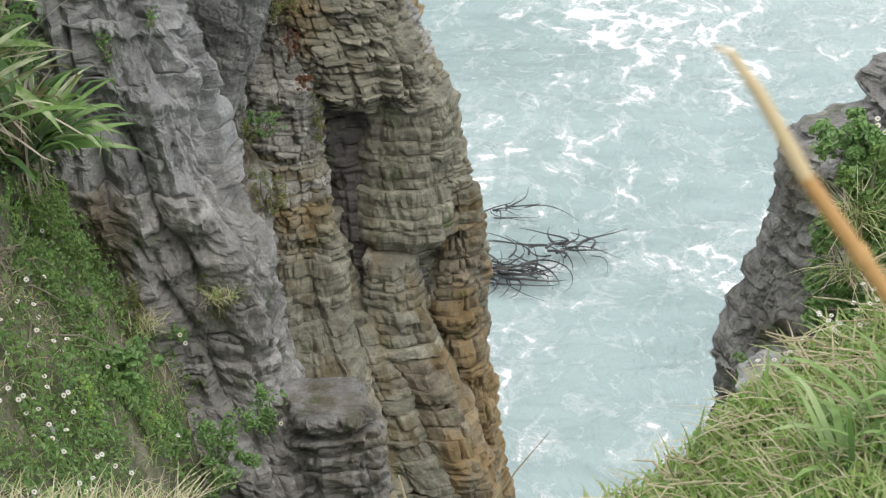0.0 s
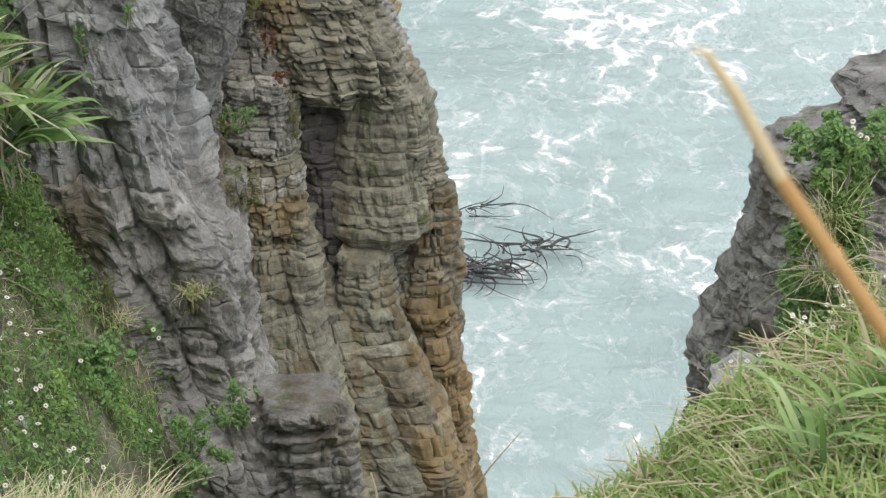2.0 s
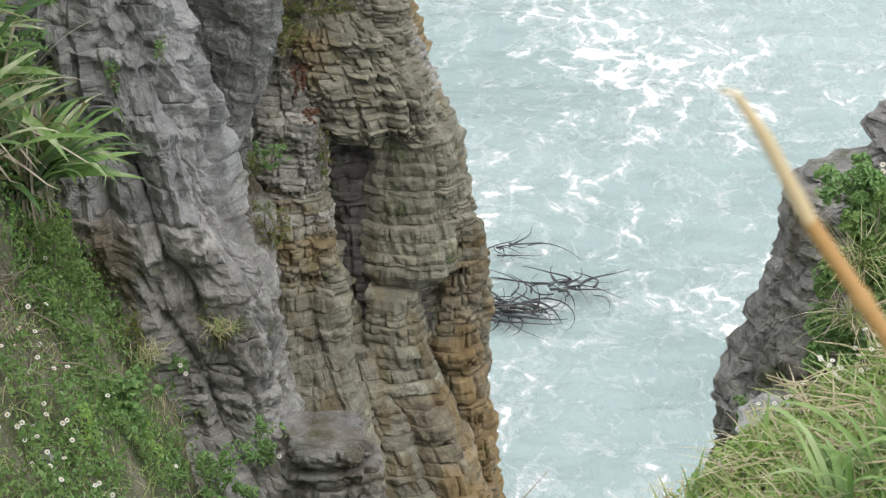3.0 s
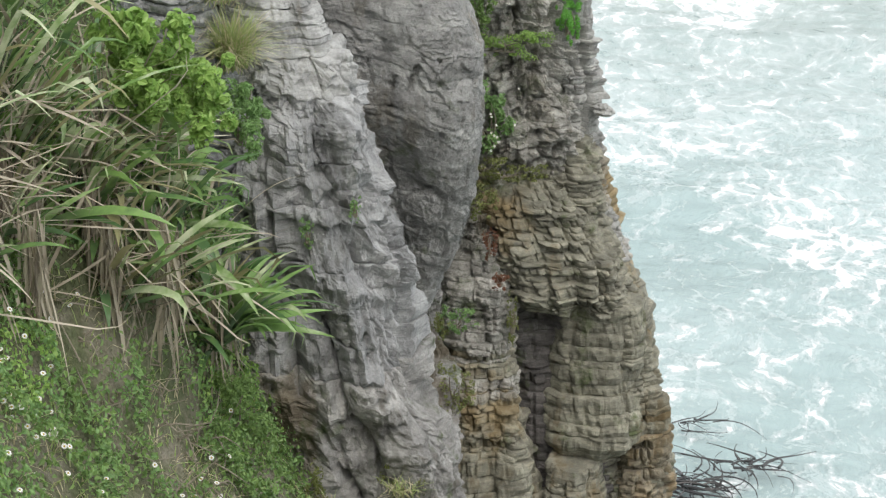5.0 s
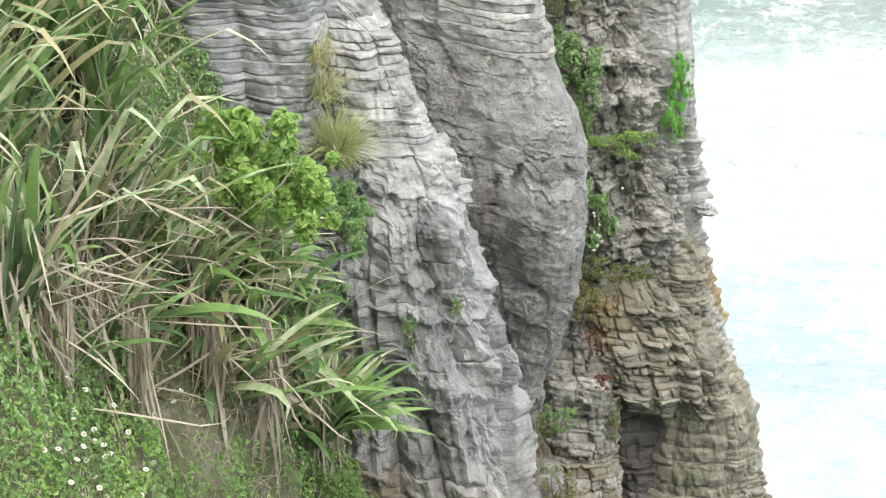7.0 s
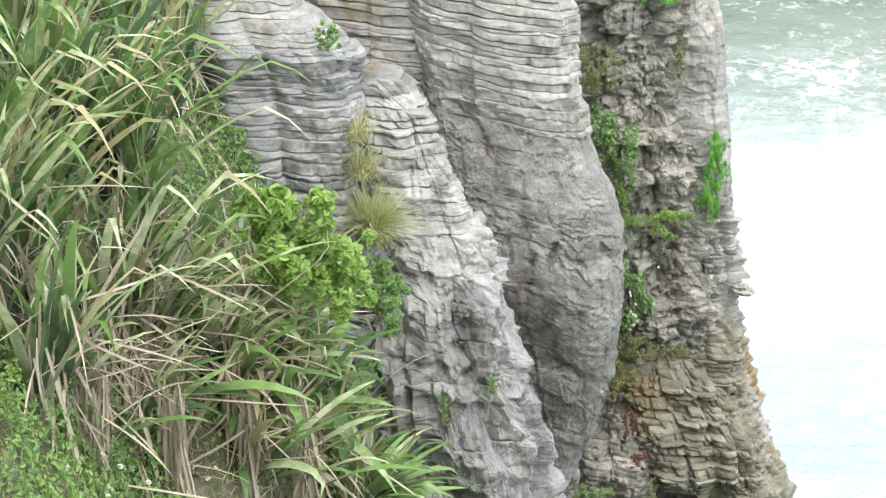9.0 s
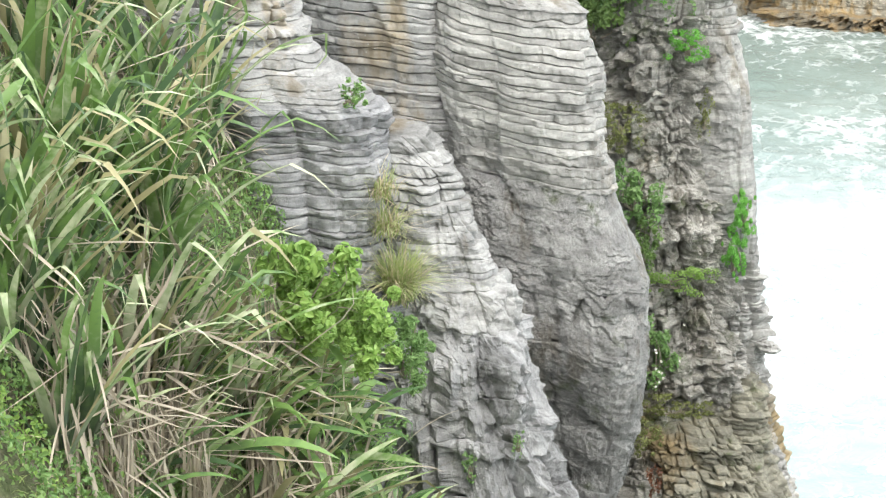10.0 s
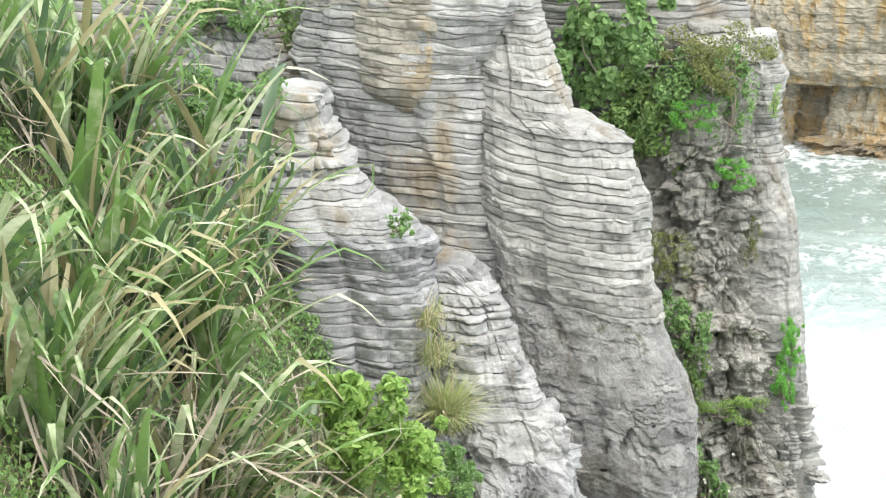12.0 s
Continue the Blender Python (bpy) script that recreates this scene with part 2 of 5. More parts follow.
def sea_material():
    """Silty turquoise water with drifting foam lace."""
    m, n, l, b = shader("silty_sea")
    pos = node(n, l, "NewGeometry").outputs["Position"]
    warp = node(n, l, "TexNoise", {"Vector": pos, "Scale": 0.35, "Detail": 4.0}).outputs["Color"]
    warp = node(n, l, "VectorMath", {0: warp, 1: (0.5, 0.5, 0.5)}, operation="SUBTRACT").outputs[0]
    warp = node(n, l, "VectorMath", {0: warp, "Scale": 1.9}, operation="SCALE").outputs[0]
    wp = node(n, l, "VectorMath", {0: pos, 1: warp}, operation="ADD").outputs[0]
    wide = node(n, l, "VectorMath", {0: wp, 1: (1.0, 0.66, 1)}, operation="MULTIPLY").outputs[0]
    patch = node(n, l, "TexNoise", {"Vector": wide, "Scale": 0.14, "Detail": 3.0, "Roughness": 0.55}).outputs[0]
    patch = ramp(n, l, patch, [(0.44, g(0)), (0.66, g(1))])
    surf = node(n, l, "SeparateXYZ", {0: pos}).outputs[1]
    surf = node(n, l, "MapRange", {0: surf, 1: 116.0, 2: 127.0, 3: 0.0, 4: 1.7}).outputs[0]
    patch = node(n, l, "Math", {0: patch, 1: surf}, operation="ADD").outputs[0]
    # middle-distance band: a little more foam, and a hazy paleness painted into the water
    wash = node(n, l, "SeparateXYZ", {0: wp}).outputs[1]
    wash = ramp(n, l, node(n, l, "MapRange", {0: wash, 1: 40.0, 2: 120.0}).outputs[0], [(0.26, g(0)), (0.4, g(0.22)), (0.62, g(0.26)), (0.78, g(0))])
    patch = node(n, l, "Math", {0: wash, 1: 0.25, 2: patch}, operation="MULTIPLY_ADD").outputs[0]
    small = node(n, l, "TexNoise", {"Vector": wide, "Scale": 1.05, "Detail": 10.0, "Roughness": 0.75}).outputs[0]
    cell = node(n, l, "TexVoronoi", {"Vector": wide, "Scale": 1.25}, feature="DISTANCE_TO_EDGE").outputs[0]
    cell = ramp(n, l, cell, [(0.0, g(1)), (0.13, g(0))])
    k = node(n, l, "Math", {0: patch, 1: 0.15, 2: small}, operation="MULTIPLY_ADD").outputs[0]
    k = node(n, l, "Math", {0: cell, 1: 0.085, 2: k}, operation="MULTIPLY_ADD").outputs[0]
    calm = node(n, l, "SeparateXYZ", {0: wp}).outputs[1]
    calm = node(n, l, "MapRange", {0: calm, 1: 88.0, 2: 112.0, 3: 0.0, 4: 0.075}).outputs[0]
    k = node(n, l, "Math", {0: k, 1: calm}, operation="SUBTRACT").outputs[0]
    thickf = ramp(n, l, k, [(0.64, g(0)), (0.7, g(0.95))])
    veil = ramp(n, l, k, [(0.54, g(0)), (0.68, g(0.25))])
    veil = node(n, l, "Math", {0: wash, 1: small, 2: veil}, operation="MULTIPLY_ADD").outputs[0]
    foam = node(n, l, "Math", {0: thickf, 1: veil}, operation="MAXIMUM").outputs[0]
    tone = node(n, l, "TexNoise", {"Vector": pos, "Scale": 0.09, "Detail": 4.0}).outputs[0]
    silty = ramp(n, l, tone, [(0.35, (0.28, 0.37, 0.365)), (0.65, (0.355, 0.44, 0.435))])
    clear = ramp(n, l, tone, [(0.35, (0.17, 0.225, 0.2)), (0.65, (0.255, 0.308, 0.28))])
    away = node(n, l, "SeparateXYZ", {0: wp}).outputs[1]
    away = node(n, l, "MapRange", {0: away, 1: 66.0, 2: 108.0}).outputs[0]
    water = node(n, l, "MixRGB", {0: away, 1: silty, 2: clear}).outputs[0]
    # dark ripple shading of the waves, multiplied into the water colour
    streak = node(n, l, "VectorMath", {0: wp, 1: (0.5, 1.7, 1)}, operation="MULTIPLY").outputs[0]
    streak = node(n, l, "TexNoise", {"Vector": streak, "Scale": 0.9, "Detail": 6.0, "Roughness": 0.6}).outputs[0]
    streak = ramp(n, l, streak, [(0.36, g(0.88)), (0.56, g(1.0))])
    water = node(n, l, "MixRGB", {0: 1.0, 1: water, 2: streak}, blend_type="MULTIPLY").outputs[0]
    col = node(n, l, "MixRGB", {0: foam, 1: water, 2: (0.86, 0.88, 0.88, 1)}).outputs[0]
    l.new(col, b.inputs["Base Color"])
    l.new(node(n, l, "MapRange", {0: foam, 3: 0.22, 4: 0.8}).outputs[0], b.inputs["Roughness"])
    rip = node(n, l, "TexNoise", {"Vector": wide, "Scale": 2.4, "Detail": 6.0, "Roughness": 0.6}).outputs[0]
    h = node(n, l, "Math", {0: foam, 1: 0.3, 2: rip}, operation="MULTIPLY_ADD").outputs[0]
    bp = node(n, l, "Bump", {"Height": h, "Strength": 0.55, "Distance": 0.25})
    l.new(bp.outputs[0], b.inputs["Normal"])
    return m


SOIL, SEA = soil_material(), sea_material()


# ---- mesh helpers ----
def link_mesh(name, verts, faces, mat, parent=None, smooth=False, along=None):
    me = bpy.data.meshes.new(name)
    me.from_pydata([tuple(v) for v in verts] if not isinstance(verts, np.ndarray) else verts.tolist(), [], faces)
    me.materials.append(mat)
    if smooth:
        me.polygons.foreach_set("use_smooth", [True] * len(me.polygons))
    if along is not None:
        at = me.attributes.new("along", "FLOAT", "POINT")
        at.data.foreach_set("value", np.asarray(along, dtype=np.float32))
    ob = new(name, me)
    if parent:
        ob.parent = parent
    return ob


def lattice(ix, iy, iz, seed):
    h = (ix * 374761393 + iy * 668265263 + iz * 2147483647 + seed * 1274126177) & 0xFFFFFFFF
    h = ((h ^ (h >> 13)) * 1274126177) & 0xFFFFFFFF
    h = ((h ^ (h >> 16)) * 2246822519) & 0xFFFFFFFF
    return ((h ^ (h >> 15)) & 0xFFFFFF) / float(0xFFFFFF) * 2 - 1


def vnoise(x, y, z, seed=0):
    """Smooth value noise in -1..1 over numpy arrays."""
    x, y, z = np.broadcast_arrays(np.asarray(x, float), np.asarray(y, float), np.asarray(z, float))
    ix, iy, iz = (np.floor(a).astype(np.int64) for a in (x, y, z))
    fx, fy, fz = x - ix, y - iy, z - iz
    fx, fy, fz = (a * a * (3 - 2 * a) for a in (fx, fy, fz))
    out = 0
    for dx in (0, 1):
        for dy in (0, 1):
            for dz in (0, 1):
                out = out + lattice(ix + dx, iy + dy, iz + dz, seed) * (fx if dx else 1 - fx) * (fy if dy else 1 - fy) * (fz if dz else 1 - fz)
    return out


def creased(x, y, z, octaves=3, seed=0, gain=0.55):
    """Noise with sharp creases, like broken rock: ridges where smooth noise would be round."""
    total, amp = 0, 1.0
    x, y = 0.82 * x + 0.57 * y, -0.57 * x + 0.82 * y
    for o in range(octaves):
        total = total + amp * (1 - 2.6 * np.abs(vnoise(x * 2 ** o, y * 2 ** o, z * 2 ** o + 0.23 * x, seed + o * 31)))
        amp *= gain
    return total


def fbm(x, y, z, octaves=4, seed=0, gain=0.5):
    total, amp = 0, 1.0
    for o in range(octaves):
        total = total + amp * vnoise(x * 2 ** o, y * 2 ** o, z * 2 ** o, seed + o * 17)
        amp *= gain
    return total


def tube(path, radii, sides=8):
    path = [np.asarray(p, float) for p in path]
    v, f = [], []
    for i, p in enumerate(path):
        t = path[min(i + 1, len(path) - 1)] - path[max(i - 1, 0)]
        t /= np.linalg.norm(t) + 1e-9
        a = np.cross(t, (0.31, 0.9, 0.2))
        a /= np.linalg.norm(a)
        b = np.cross(t, a)
        for k in range(sides):
            w = 2 * math.pi * k / sides
            v.append(p + radii[i] * (a * math.cos(w) + b * math.sin(w)))
    for i in range(len(path) - 1):
        for k in range(sides):
            f.append((i * sides + k, i * sides + (k + 1) % sides, (i + 1) * sides + (k + 1) % sides, (i + 1) * sides + k))
    f += [tuple(range(sides))[::-1], tuple(range((len(path) - 1) * sides, len(path) * sides))]
    return np.array(v), f


def empty(name, at):
    ob = new(name)
    ob.location = at
    ob.empty_display_size = 0.2
    return ob


# A bed style: thickness, rounding depth of its edge, block length, block offset, surface roughness, fluting, offset from bed to bed, rib width, rib depth
THIN = (0.086, 0.034, 1.1, 0.012, 0.012, 0.05, 0.014, 0.7, 0.05)
CHUNKY = (0.085, 0.052, 0.4, 0.032, 0.022, 0.06, 0.018, 0.5, 0.05)
LEAVED = (0.06, 0.026, 0.8, 0.008, 0.01, 0.05, 0.008, 0.7, 0.05)
FINE = (0.066, 0.03, 0.7, 0.012, 0.012, 0.05, 0.012, 0.6, 0.05)
MASSIVE = (0.26, 0.012, 0.5, 0.026, 0.048, 0.08, 0.008, 0.26, 0.105)
HANGING = (0.16, 0.004, 0.8, 0.008, 0.01, 0.022, 0.004, 0.8, 0.028)
BLOCKS = (0.052, 0.017, 0.125, 0.044, 0.014, 0.06, 0.009, 0.5, 0.07)
BROKEN = (0.13, 0.016, 0.4, 0.03, 0.04, 0.06, 0.015, 0.5, 0.04)
BEDDED = (0.115, 0.02, 0.34, 0.026, 0.014, 0.06, 0.012, 0.42, 0.08)
MELDING = (0.08, 0.022, 0.5, 0.016, 0.016, 0.045, 0.012, 0.8, 0.045)
BOSS = (0.105, 0.018, 0.9, 0.014, 0.012, 0.05, 0.01, 0.5, 0.05)
FOOT = (0.085, 0.018, 0.17, 0.045, 0.018, 0.07, 0.01, 0.26, 0.11)
CRAG = (0.12, 0.016, 0.24, 0.03, 0.024, 0.05, 0.01, 0.3, 0.06)
SHELF = (0.075, 0.02, 0.2, 0.05, 0.024, 0.05, 0.03, 0.35, 0.09)
HIDDEN = (1.4, 0.05, 2.0, 0.02, 0.03, 0.06, 0.0, 0.8, 0.06)
SHORE = (0.52, 0.07, 6.0, 0.04, 0.06, 0.18, 0.04, 5.0, 0.12)


# depth of the short flaking ledges that break up the massive styles
LEDGES = {HANGING: 0.018, MASSIVE: 0.014, CRAG: 0.03, MELDING: 0.014}


def rubble(x, y, z, size, seed):
    """Angular blocks wedged together at all angles, with cracks between them."""
    px, py, pz = x / size + 0.4 * z, y / size, 1.25 * z / size - 0.3 * x / size
    ix, iy, iz = (np.floor(a).astype(np.int64) for a in (px, py, pz))
    best, second, pick = np.full(x.shape, 9.0), np.full(x.shape, 9.0), np.zeros(x.shape)
    for dx in (-1, 0, 1):
        for dy in (-1, 0, 1):
            for dz in (-1, 0, 1):
                a, b, c = ix + dx, iy + dy, iz + dz
                d = np.sqrt((px - a - 0.5 - 0.42 * lattice(a, b, c, seed)) ** 2 + (py - b - 0.5 - 0.42 * lattice(a, b, c, seed + 1)) ** 2 + (pz - c - 0.5 - 0.42 * lattice(a, b, c, seed + 2)) ** 2)
                near = d < best
                second = np.where(near, best, np.minimum(second, d))
                pick = np.where(near, lattice(a, b, c, seed + 3), pick)
                best = np.where(near, d, best)
    crack = np.clip(1 - (second - best) / 0.22, 0, 1)
    return size * (0.34 * pick - 0.22 * crack)


def rock_column(name, rows, styles, mat, label, dip=0.0, deep=0.75, seed=1, points=128, square=2.8, mats=(), lean=0.0, rib=0.0, holes=()):
    """A column of separate limestone beds. rows: height, left and right edge, distance ahead, from the top down.
    styles: (height from which downwards it holds, style). holes: place, height, half width, half height, depth. lean: how far its ribs drift sideways per metre of height."""
    rng = np.random.default_rng(seed)
    zs = np.array([r[0] for r in rows])[::-1]
    pick = [np.array([r[k] for r in rows])[::-1] for k in (1, 2, 3)]
    top, low = zs[-1], zs[0]
    mid = np.array((float((pick[0].mean() + pick[1].mean()) / 2), float(pick[2].mean()), low))
    thing = empty(name, mid)
    front = int(points * 0.86)
    ang = np.r_[np.linspace(math.pi, 2 * math.pi, front, endpoint=False), np.linspace(0, math.pi, points - front, endpoint=False)]
    ca, sa = np.cos(ang), np.sin(ang)
    sx, sy = np.sign(ca) * np.abs(ca) ** (2 / square), np.sign(sa) * np.abs(sa) ** (2 / square)
    edges = np.cumsum(rng.uniform(0.45, 1.6, 500))
    ribs = rng.uniform(-1, 1, 520)
    bed, z, carry = 0, top, None
    while z > low + 0.02:
        st = [e for h, e in styles if z <= h + 1e-6][-1]
        thick, edge, blen, bamp, rough, flute, jog, own, ribd = st
        ribw = rib or styles[-1][1][7]
        t = min(thick * rng.choice((0.5, 0.75, 1.0, 1.15, 1.5), p=(0.16, 0.26, 0.28, 0.2, 0.1)) * rng.uniform(0.85, 1.15), max(z - low, 0.03))
        if st is HIDDEN:
            t = min([t] + [z - h for h, _ in styles if h < z - 1e-6])
        v = np.linspace(0, 1, 9) if st is BROKEN else np.array([0, 0.07, 0.22, 0.55, 0.85, 1.0]) if t < 0.13 or thick > 0.5 else np.r_[0, 0.07, np.linspace(0.16, 0.84, 1 + int(t / 0.035)), 0.93, 1]
        if st in (BLOCKS, BEDDED, BOSS, FOOT, SHELF):
            v = np.array([0, 0.05, 0.2, 0.55, 0.93, 1.0])
        if st in (HANGING, MASSIVE):
            v = np.r_[0, np.linspace(0.04, 0.96, 2 + int(t / 0.02)), 1]
        rings = len(v)
        chip = 0.05 if thick > 0.5 else 0.004 if jog < 0.005 else 0.01
        lip = np.interp(v, [0, 0.07, 0.22, 0.55, 0.85, 1.0], [1.0, 0.16, 0.02, 0.0, 0.05, 1.0]) if st is LEAVED else np.interp(v, [0, 0.07, 0.22, 0.55, 0.85, 1.0], [0.85, 0.12, 0.0, 0.06, 0.28, 1.0]) if thick < 0.11 or thick > 0.5 else np.exp(-t * v / 0.009) + np.exp(-t * (1 - v) / 0.011)
        if st in (BLOCKS, BEDDED, BOSS, FOOT, SHELF):
            lip = np.interp(v, np.linspace(0, 1, rings), np.r_[1, 0.15, np.zeros(rings - 4), 0.1, 1])
        zz = z - t * v
        xl, xr, dist = (np.interp(zz, zs, p)[:, None] for p in pick)
        hx, cx = (xr - xl) / 2, (xl + xr) / 2
        hy = np.maximum(hx * deep, 0.3)
        x = cx + hx * sx[None]
        y = dist + hy * 0.5 + hy * sy[None]
        nx, ny = ca[None] * np.ones_like(x), sa[None] * np.ones_like(x)
        zb = zz[:, None] * np.ones_like(x)
        # vertical joints of this bed
        arc = np.cumsum(np.hypot(np.diff(x[0], append=x[0][0]), np.diff(y[0], append=y[0][0])))
        if carry is None or rng.random() > 0.35 or carry[0][-1] < arc[-1] or carry[2] != blen:
            cuts = np.cumsum(rng.uniform(0.3, 1.9, 900) * blen)
            cuts = cuts[: np.searchsorted(cuts, arc[-1]) + 1]
            carry = (cuts, rng.uniform(-1, 1, len(cuts) + 2), blen)
        cuts, offs, _ = carry
        idx = np.searchsorted(cuts, arc)
        gapd = np.min(np.abs(arc[:, None] - cuts[None]), axis=1)
        block = offs[np.minimum(idx, len(offs) - 1)] * bamp + rng.uniform(-0.3, 0.3) * bamp
        joint = -np.clip(1 - gapd / 0.022, 0, 1) * (0.014 + bamp * 0.6)
        # ribs that run through many beds
        s = (arc - arc[front // 2])[None] + lean * (top - zb) + 0.12 * vnoise(zb * 0.9, 0, 0, seed + 50) + 0.1 * vnoise(zb * 2.1, x * 1.5, y, seed + 51) + 60 * ribw
        q = s / ribw
        k = np.searchsorted(edges, q.ravel()).reshape(q.shape)
        lo, hi = np.where(k > 0, edges[np.maximum(k - 1, 0)], 0), edges[k]
        u = (q - lo) / (hi - lo)
        swell = ribd * (0.7 * ribs[k] + 0.6 * vnoise(zb * 0.8, k * 7.3, 0, seed + 60) + 0.9 * (1 - np.abs(2 * u - 1) ** 2.2) - 0.6)
        open_share = 1.0
        if st in (LEAVED, THIN, MELDING, FINE, CHUNKY):
            # the gaps between beds open and close along the face
            open_share = np.clip(0.85 + 0.9 * fbm(x * 1.3, y * 1.3, zb * 2.6, 2, seed + 80), 0.15, 1.4)
        d = (block + joint)[None] + swell - edge * lip[:, None] * open_share + rng.normal(0, jog)
        d = d + flute * creased(x * 1.7, y * 1.7, zb * 0.7, 2, seed)
        d = d + rough * creased(x * 6, y * 6, zb * (2.0 if thick > 0.2 else 5.0), 3, seed + 9, 0.6)
        if st is BROKEN:
            d = d + rubble(x, y, zb, 0.2, seed + 40) + 0.5 * rubble(x, y, zb * 1.5, 0.09, seed + 44)
        if st is MASSIVE:
            d = d + 0.32 * rubble(x, y, zb * 0.4, 0.24, seed + 40) + 0.28 * rubble(x, y, zb * 0.6, 0.1, seed + 44)
        if st in LEDGES:
            # each flake swells downwards and breaks off over the next
            level = zb * 8.5 + 2.2 * fbm(x * 3.4, y * 3.4, zb * 2.0, 3, seed + 70)
            share = np.clip(0.45 + 1.9 * fbm(x * 3.1, y * 3.1, zb * 3.0, 2, seed + 71), 0, 1.3)
            d = d + LEDGES[st] * share * (0.5 - (level - np.floor(level)))
        d = d + chip * creased(x * 13, y * 13, zb * 7 + bed * 3.1, 2, seed + 21)
        d = d + 0.6 * jog * fbm(x * 3, y * 3, bed * 5.7 + 0 * zb, 2, seed + 3)
        for ox, oz, ow, oh, od in holes:
            far = np.hypot((x - ox - 0.25 * (zb - oz)) / ow, (zb - oz) / oh)
            d = d - od * np.clip(1.5 - 1.5 * far ** 2, 0, 1) * (ny < 0)
        x, y = x + nx * d, y + ny * d
        # beds swell and pinch: each boundary has a wave of its own
        wave = [(0.5 if st is LEAVED else 0.3) * thick * min(1, 0.12 / thick + 0.3) * fbm(x * 3.3, y * 3.3, (bed + e) * 9.1 + 0 * zb, 2, seed + 13) for e in (0, 1)]
        common = 0.3 * min(thick, 0.12) * fbm(x * 1.4, y * 1.4, zb * 0.8, 2, seed + 14)
        zb = zb + dip * (x - cx) + common + wave[0] * (1 - v)[:, None] + wave[1] * v[:, None]
        verts = np.stack([x, y, zb], -1).reshape(-1, 3)
        n = points
        faces = []
        for r in range(rings - 1):
            a, c = r * n, (r + 1) * n
            faces += [(a + i, c + i, c + (i + 1) % n, a + (i + 1) % n) for i in range(n)]
        faces += [tuple(range(n)), tuple(range((rings - 1) * n + n - 1, (rings - 1) * n - 1, -1))]
        m = mat
        for h, mm in mats:
            if z <= h + 0.3 * float(vnoise(bed * 0.9, 0, 0, seed)):
                m = mm
        slab = link_mesh("slab", verts - mid, faces, m, thing)
        if st in (THIN, LEAVED, MELDING, HANGING, FINE):
            # rounded along the bed, crisp from bed to bed
            me = slab.data
            me.polygons.foreach_set("use_smooth", [True] * (len(faces) - 2) + [False] * 2)
            ends = np.zeros(2 * len(me.edges), dtype=np.int32)
            me.edges.foreach_get("vertices", ends)
            level = ends.reshape(-1, 2) // n
            me.attributes.new("sharp_edge", "BOOLEAN", "EDGE").data.foreach_set("value", level[:, 0] == level[:, 1])
        z -= t
        bed += 1
    return tagged(thing, label, "rock column", "rock columns of the cliff")


# ---- the sea: one sheet to the horizon ----
def sea_sheet():
    gx = np.r_[-3000, -1200, -500, -200, -80, np.linspace(-30, 30, 200), 80, 200, 500, 1200, 3000]
    gy = np.r_[-3000, -800, -200, -50, 0, 20, np.linspace(28, 110, 240), np.linspace(111, 190, 60), 300, 600, 1200, 2500, 4500]
    X, Y = np.meshgrid(gx, gy)
    near = np.exp(-np.maximum(0, np.abs(X) - 30) / 20) * np.exp(-np.maximum(0, np.abs(Y - 105) - 85) / 40)
    Z = near * (0.16 * fbm(X * 0.12, Y * 0.25, 0 * X, 3, 3) + 0.07 * fbm(X * 0.7, Y * 1.1, 0 * X, 3, 8))
    w, h = len(gx), len(gy)
    faces = [(r * w + c, r * w + c + 1, (r + 1) * w + c + 1, (r + 1) * w + c) for r in range(h - 1) for c in range(w - 1)]
    ob = link_mesh("water", np.stack([X, Y, Z], -1).reshape(-1, 3), faces, SEA, None, True)
    tagged(ob, "silty turquoise sea with drifting white foam", "sea", kind="structure")


sea_sheet()


# ---- the ground: cliff-top ledge and the steep bank on the left ----
def ground_height(X, Y):
    """Ledge under the camera, its grassy shoulder on the right, and the steep bank on the left."""
    flat = np.interp(-X, [-60, 2.25, 3.25, 6.9, 9, 40], [-270, 14.95, 16.6, 22.3, 22.8, 24.5])
    steep = np.interp(-X, [-60, 2.25, 3.25, 3.65, 4.6, 6.9, 9, 40], [-270, 14.95, 16.6, 18.7, 20.4, 22.3, 22.8, 24.5])
    k = np.clip((Y - 13.5) / 2.5, 0, 1)
    bank = flat * (1 - k) + steep * k - 0.15 * (Y - 17)
    bank = np.where(Y > 18.2, bank - 6 * (Y - 18.2) * (X > -7), bank)
    left = 23.4 - 0.44 * np.maximum(0, Y - 0.5) - 6 * np.maximum(0, Y - 5.6)
    gap = 23.4 - 0.26 * np.maximum(0, Y - 0.5) - 2.2 * np.maximum(0, Y - 1.5 + 0.2 * vnoise(X * 3, 0, 0, 5))
    crest = np.interp(X, [0.1, 0.3, 0.47, 0.59, 0.71, 0.81, 0.93, 1.04, 1.8], [21.6, 21.7, 21.78, 21.88, 22.03, 22.12, 22.2, 22.28, 22.9])
    right = 23.4 + (crest - 23.4) * np.clip((Y - 0.5) / 4.1, 0, 1) - 5 * np.maximum(0, Y - 4.7)
    a = np.clip((-0.3 - X) / 0.45, 0, 1)
    c = np.clip((X - 0.14) / 0.2, 0, 1)
    plat = left * a + right * c + gap * (1 - a - c)
    z = np.maximum(bank, plat)
    far = np.clip((Y - 5) / 4, 0.25, 1)
    z = z + far * 0.12 * fbm(X * 0.9, Y * 0.9, 0 * X, 3, 21) + 0.03 * fbm(X * 5, Y * 5, 0 * X, 2, 22)
    return np.maximum(z, -2.0)


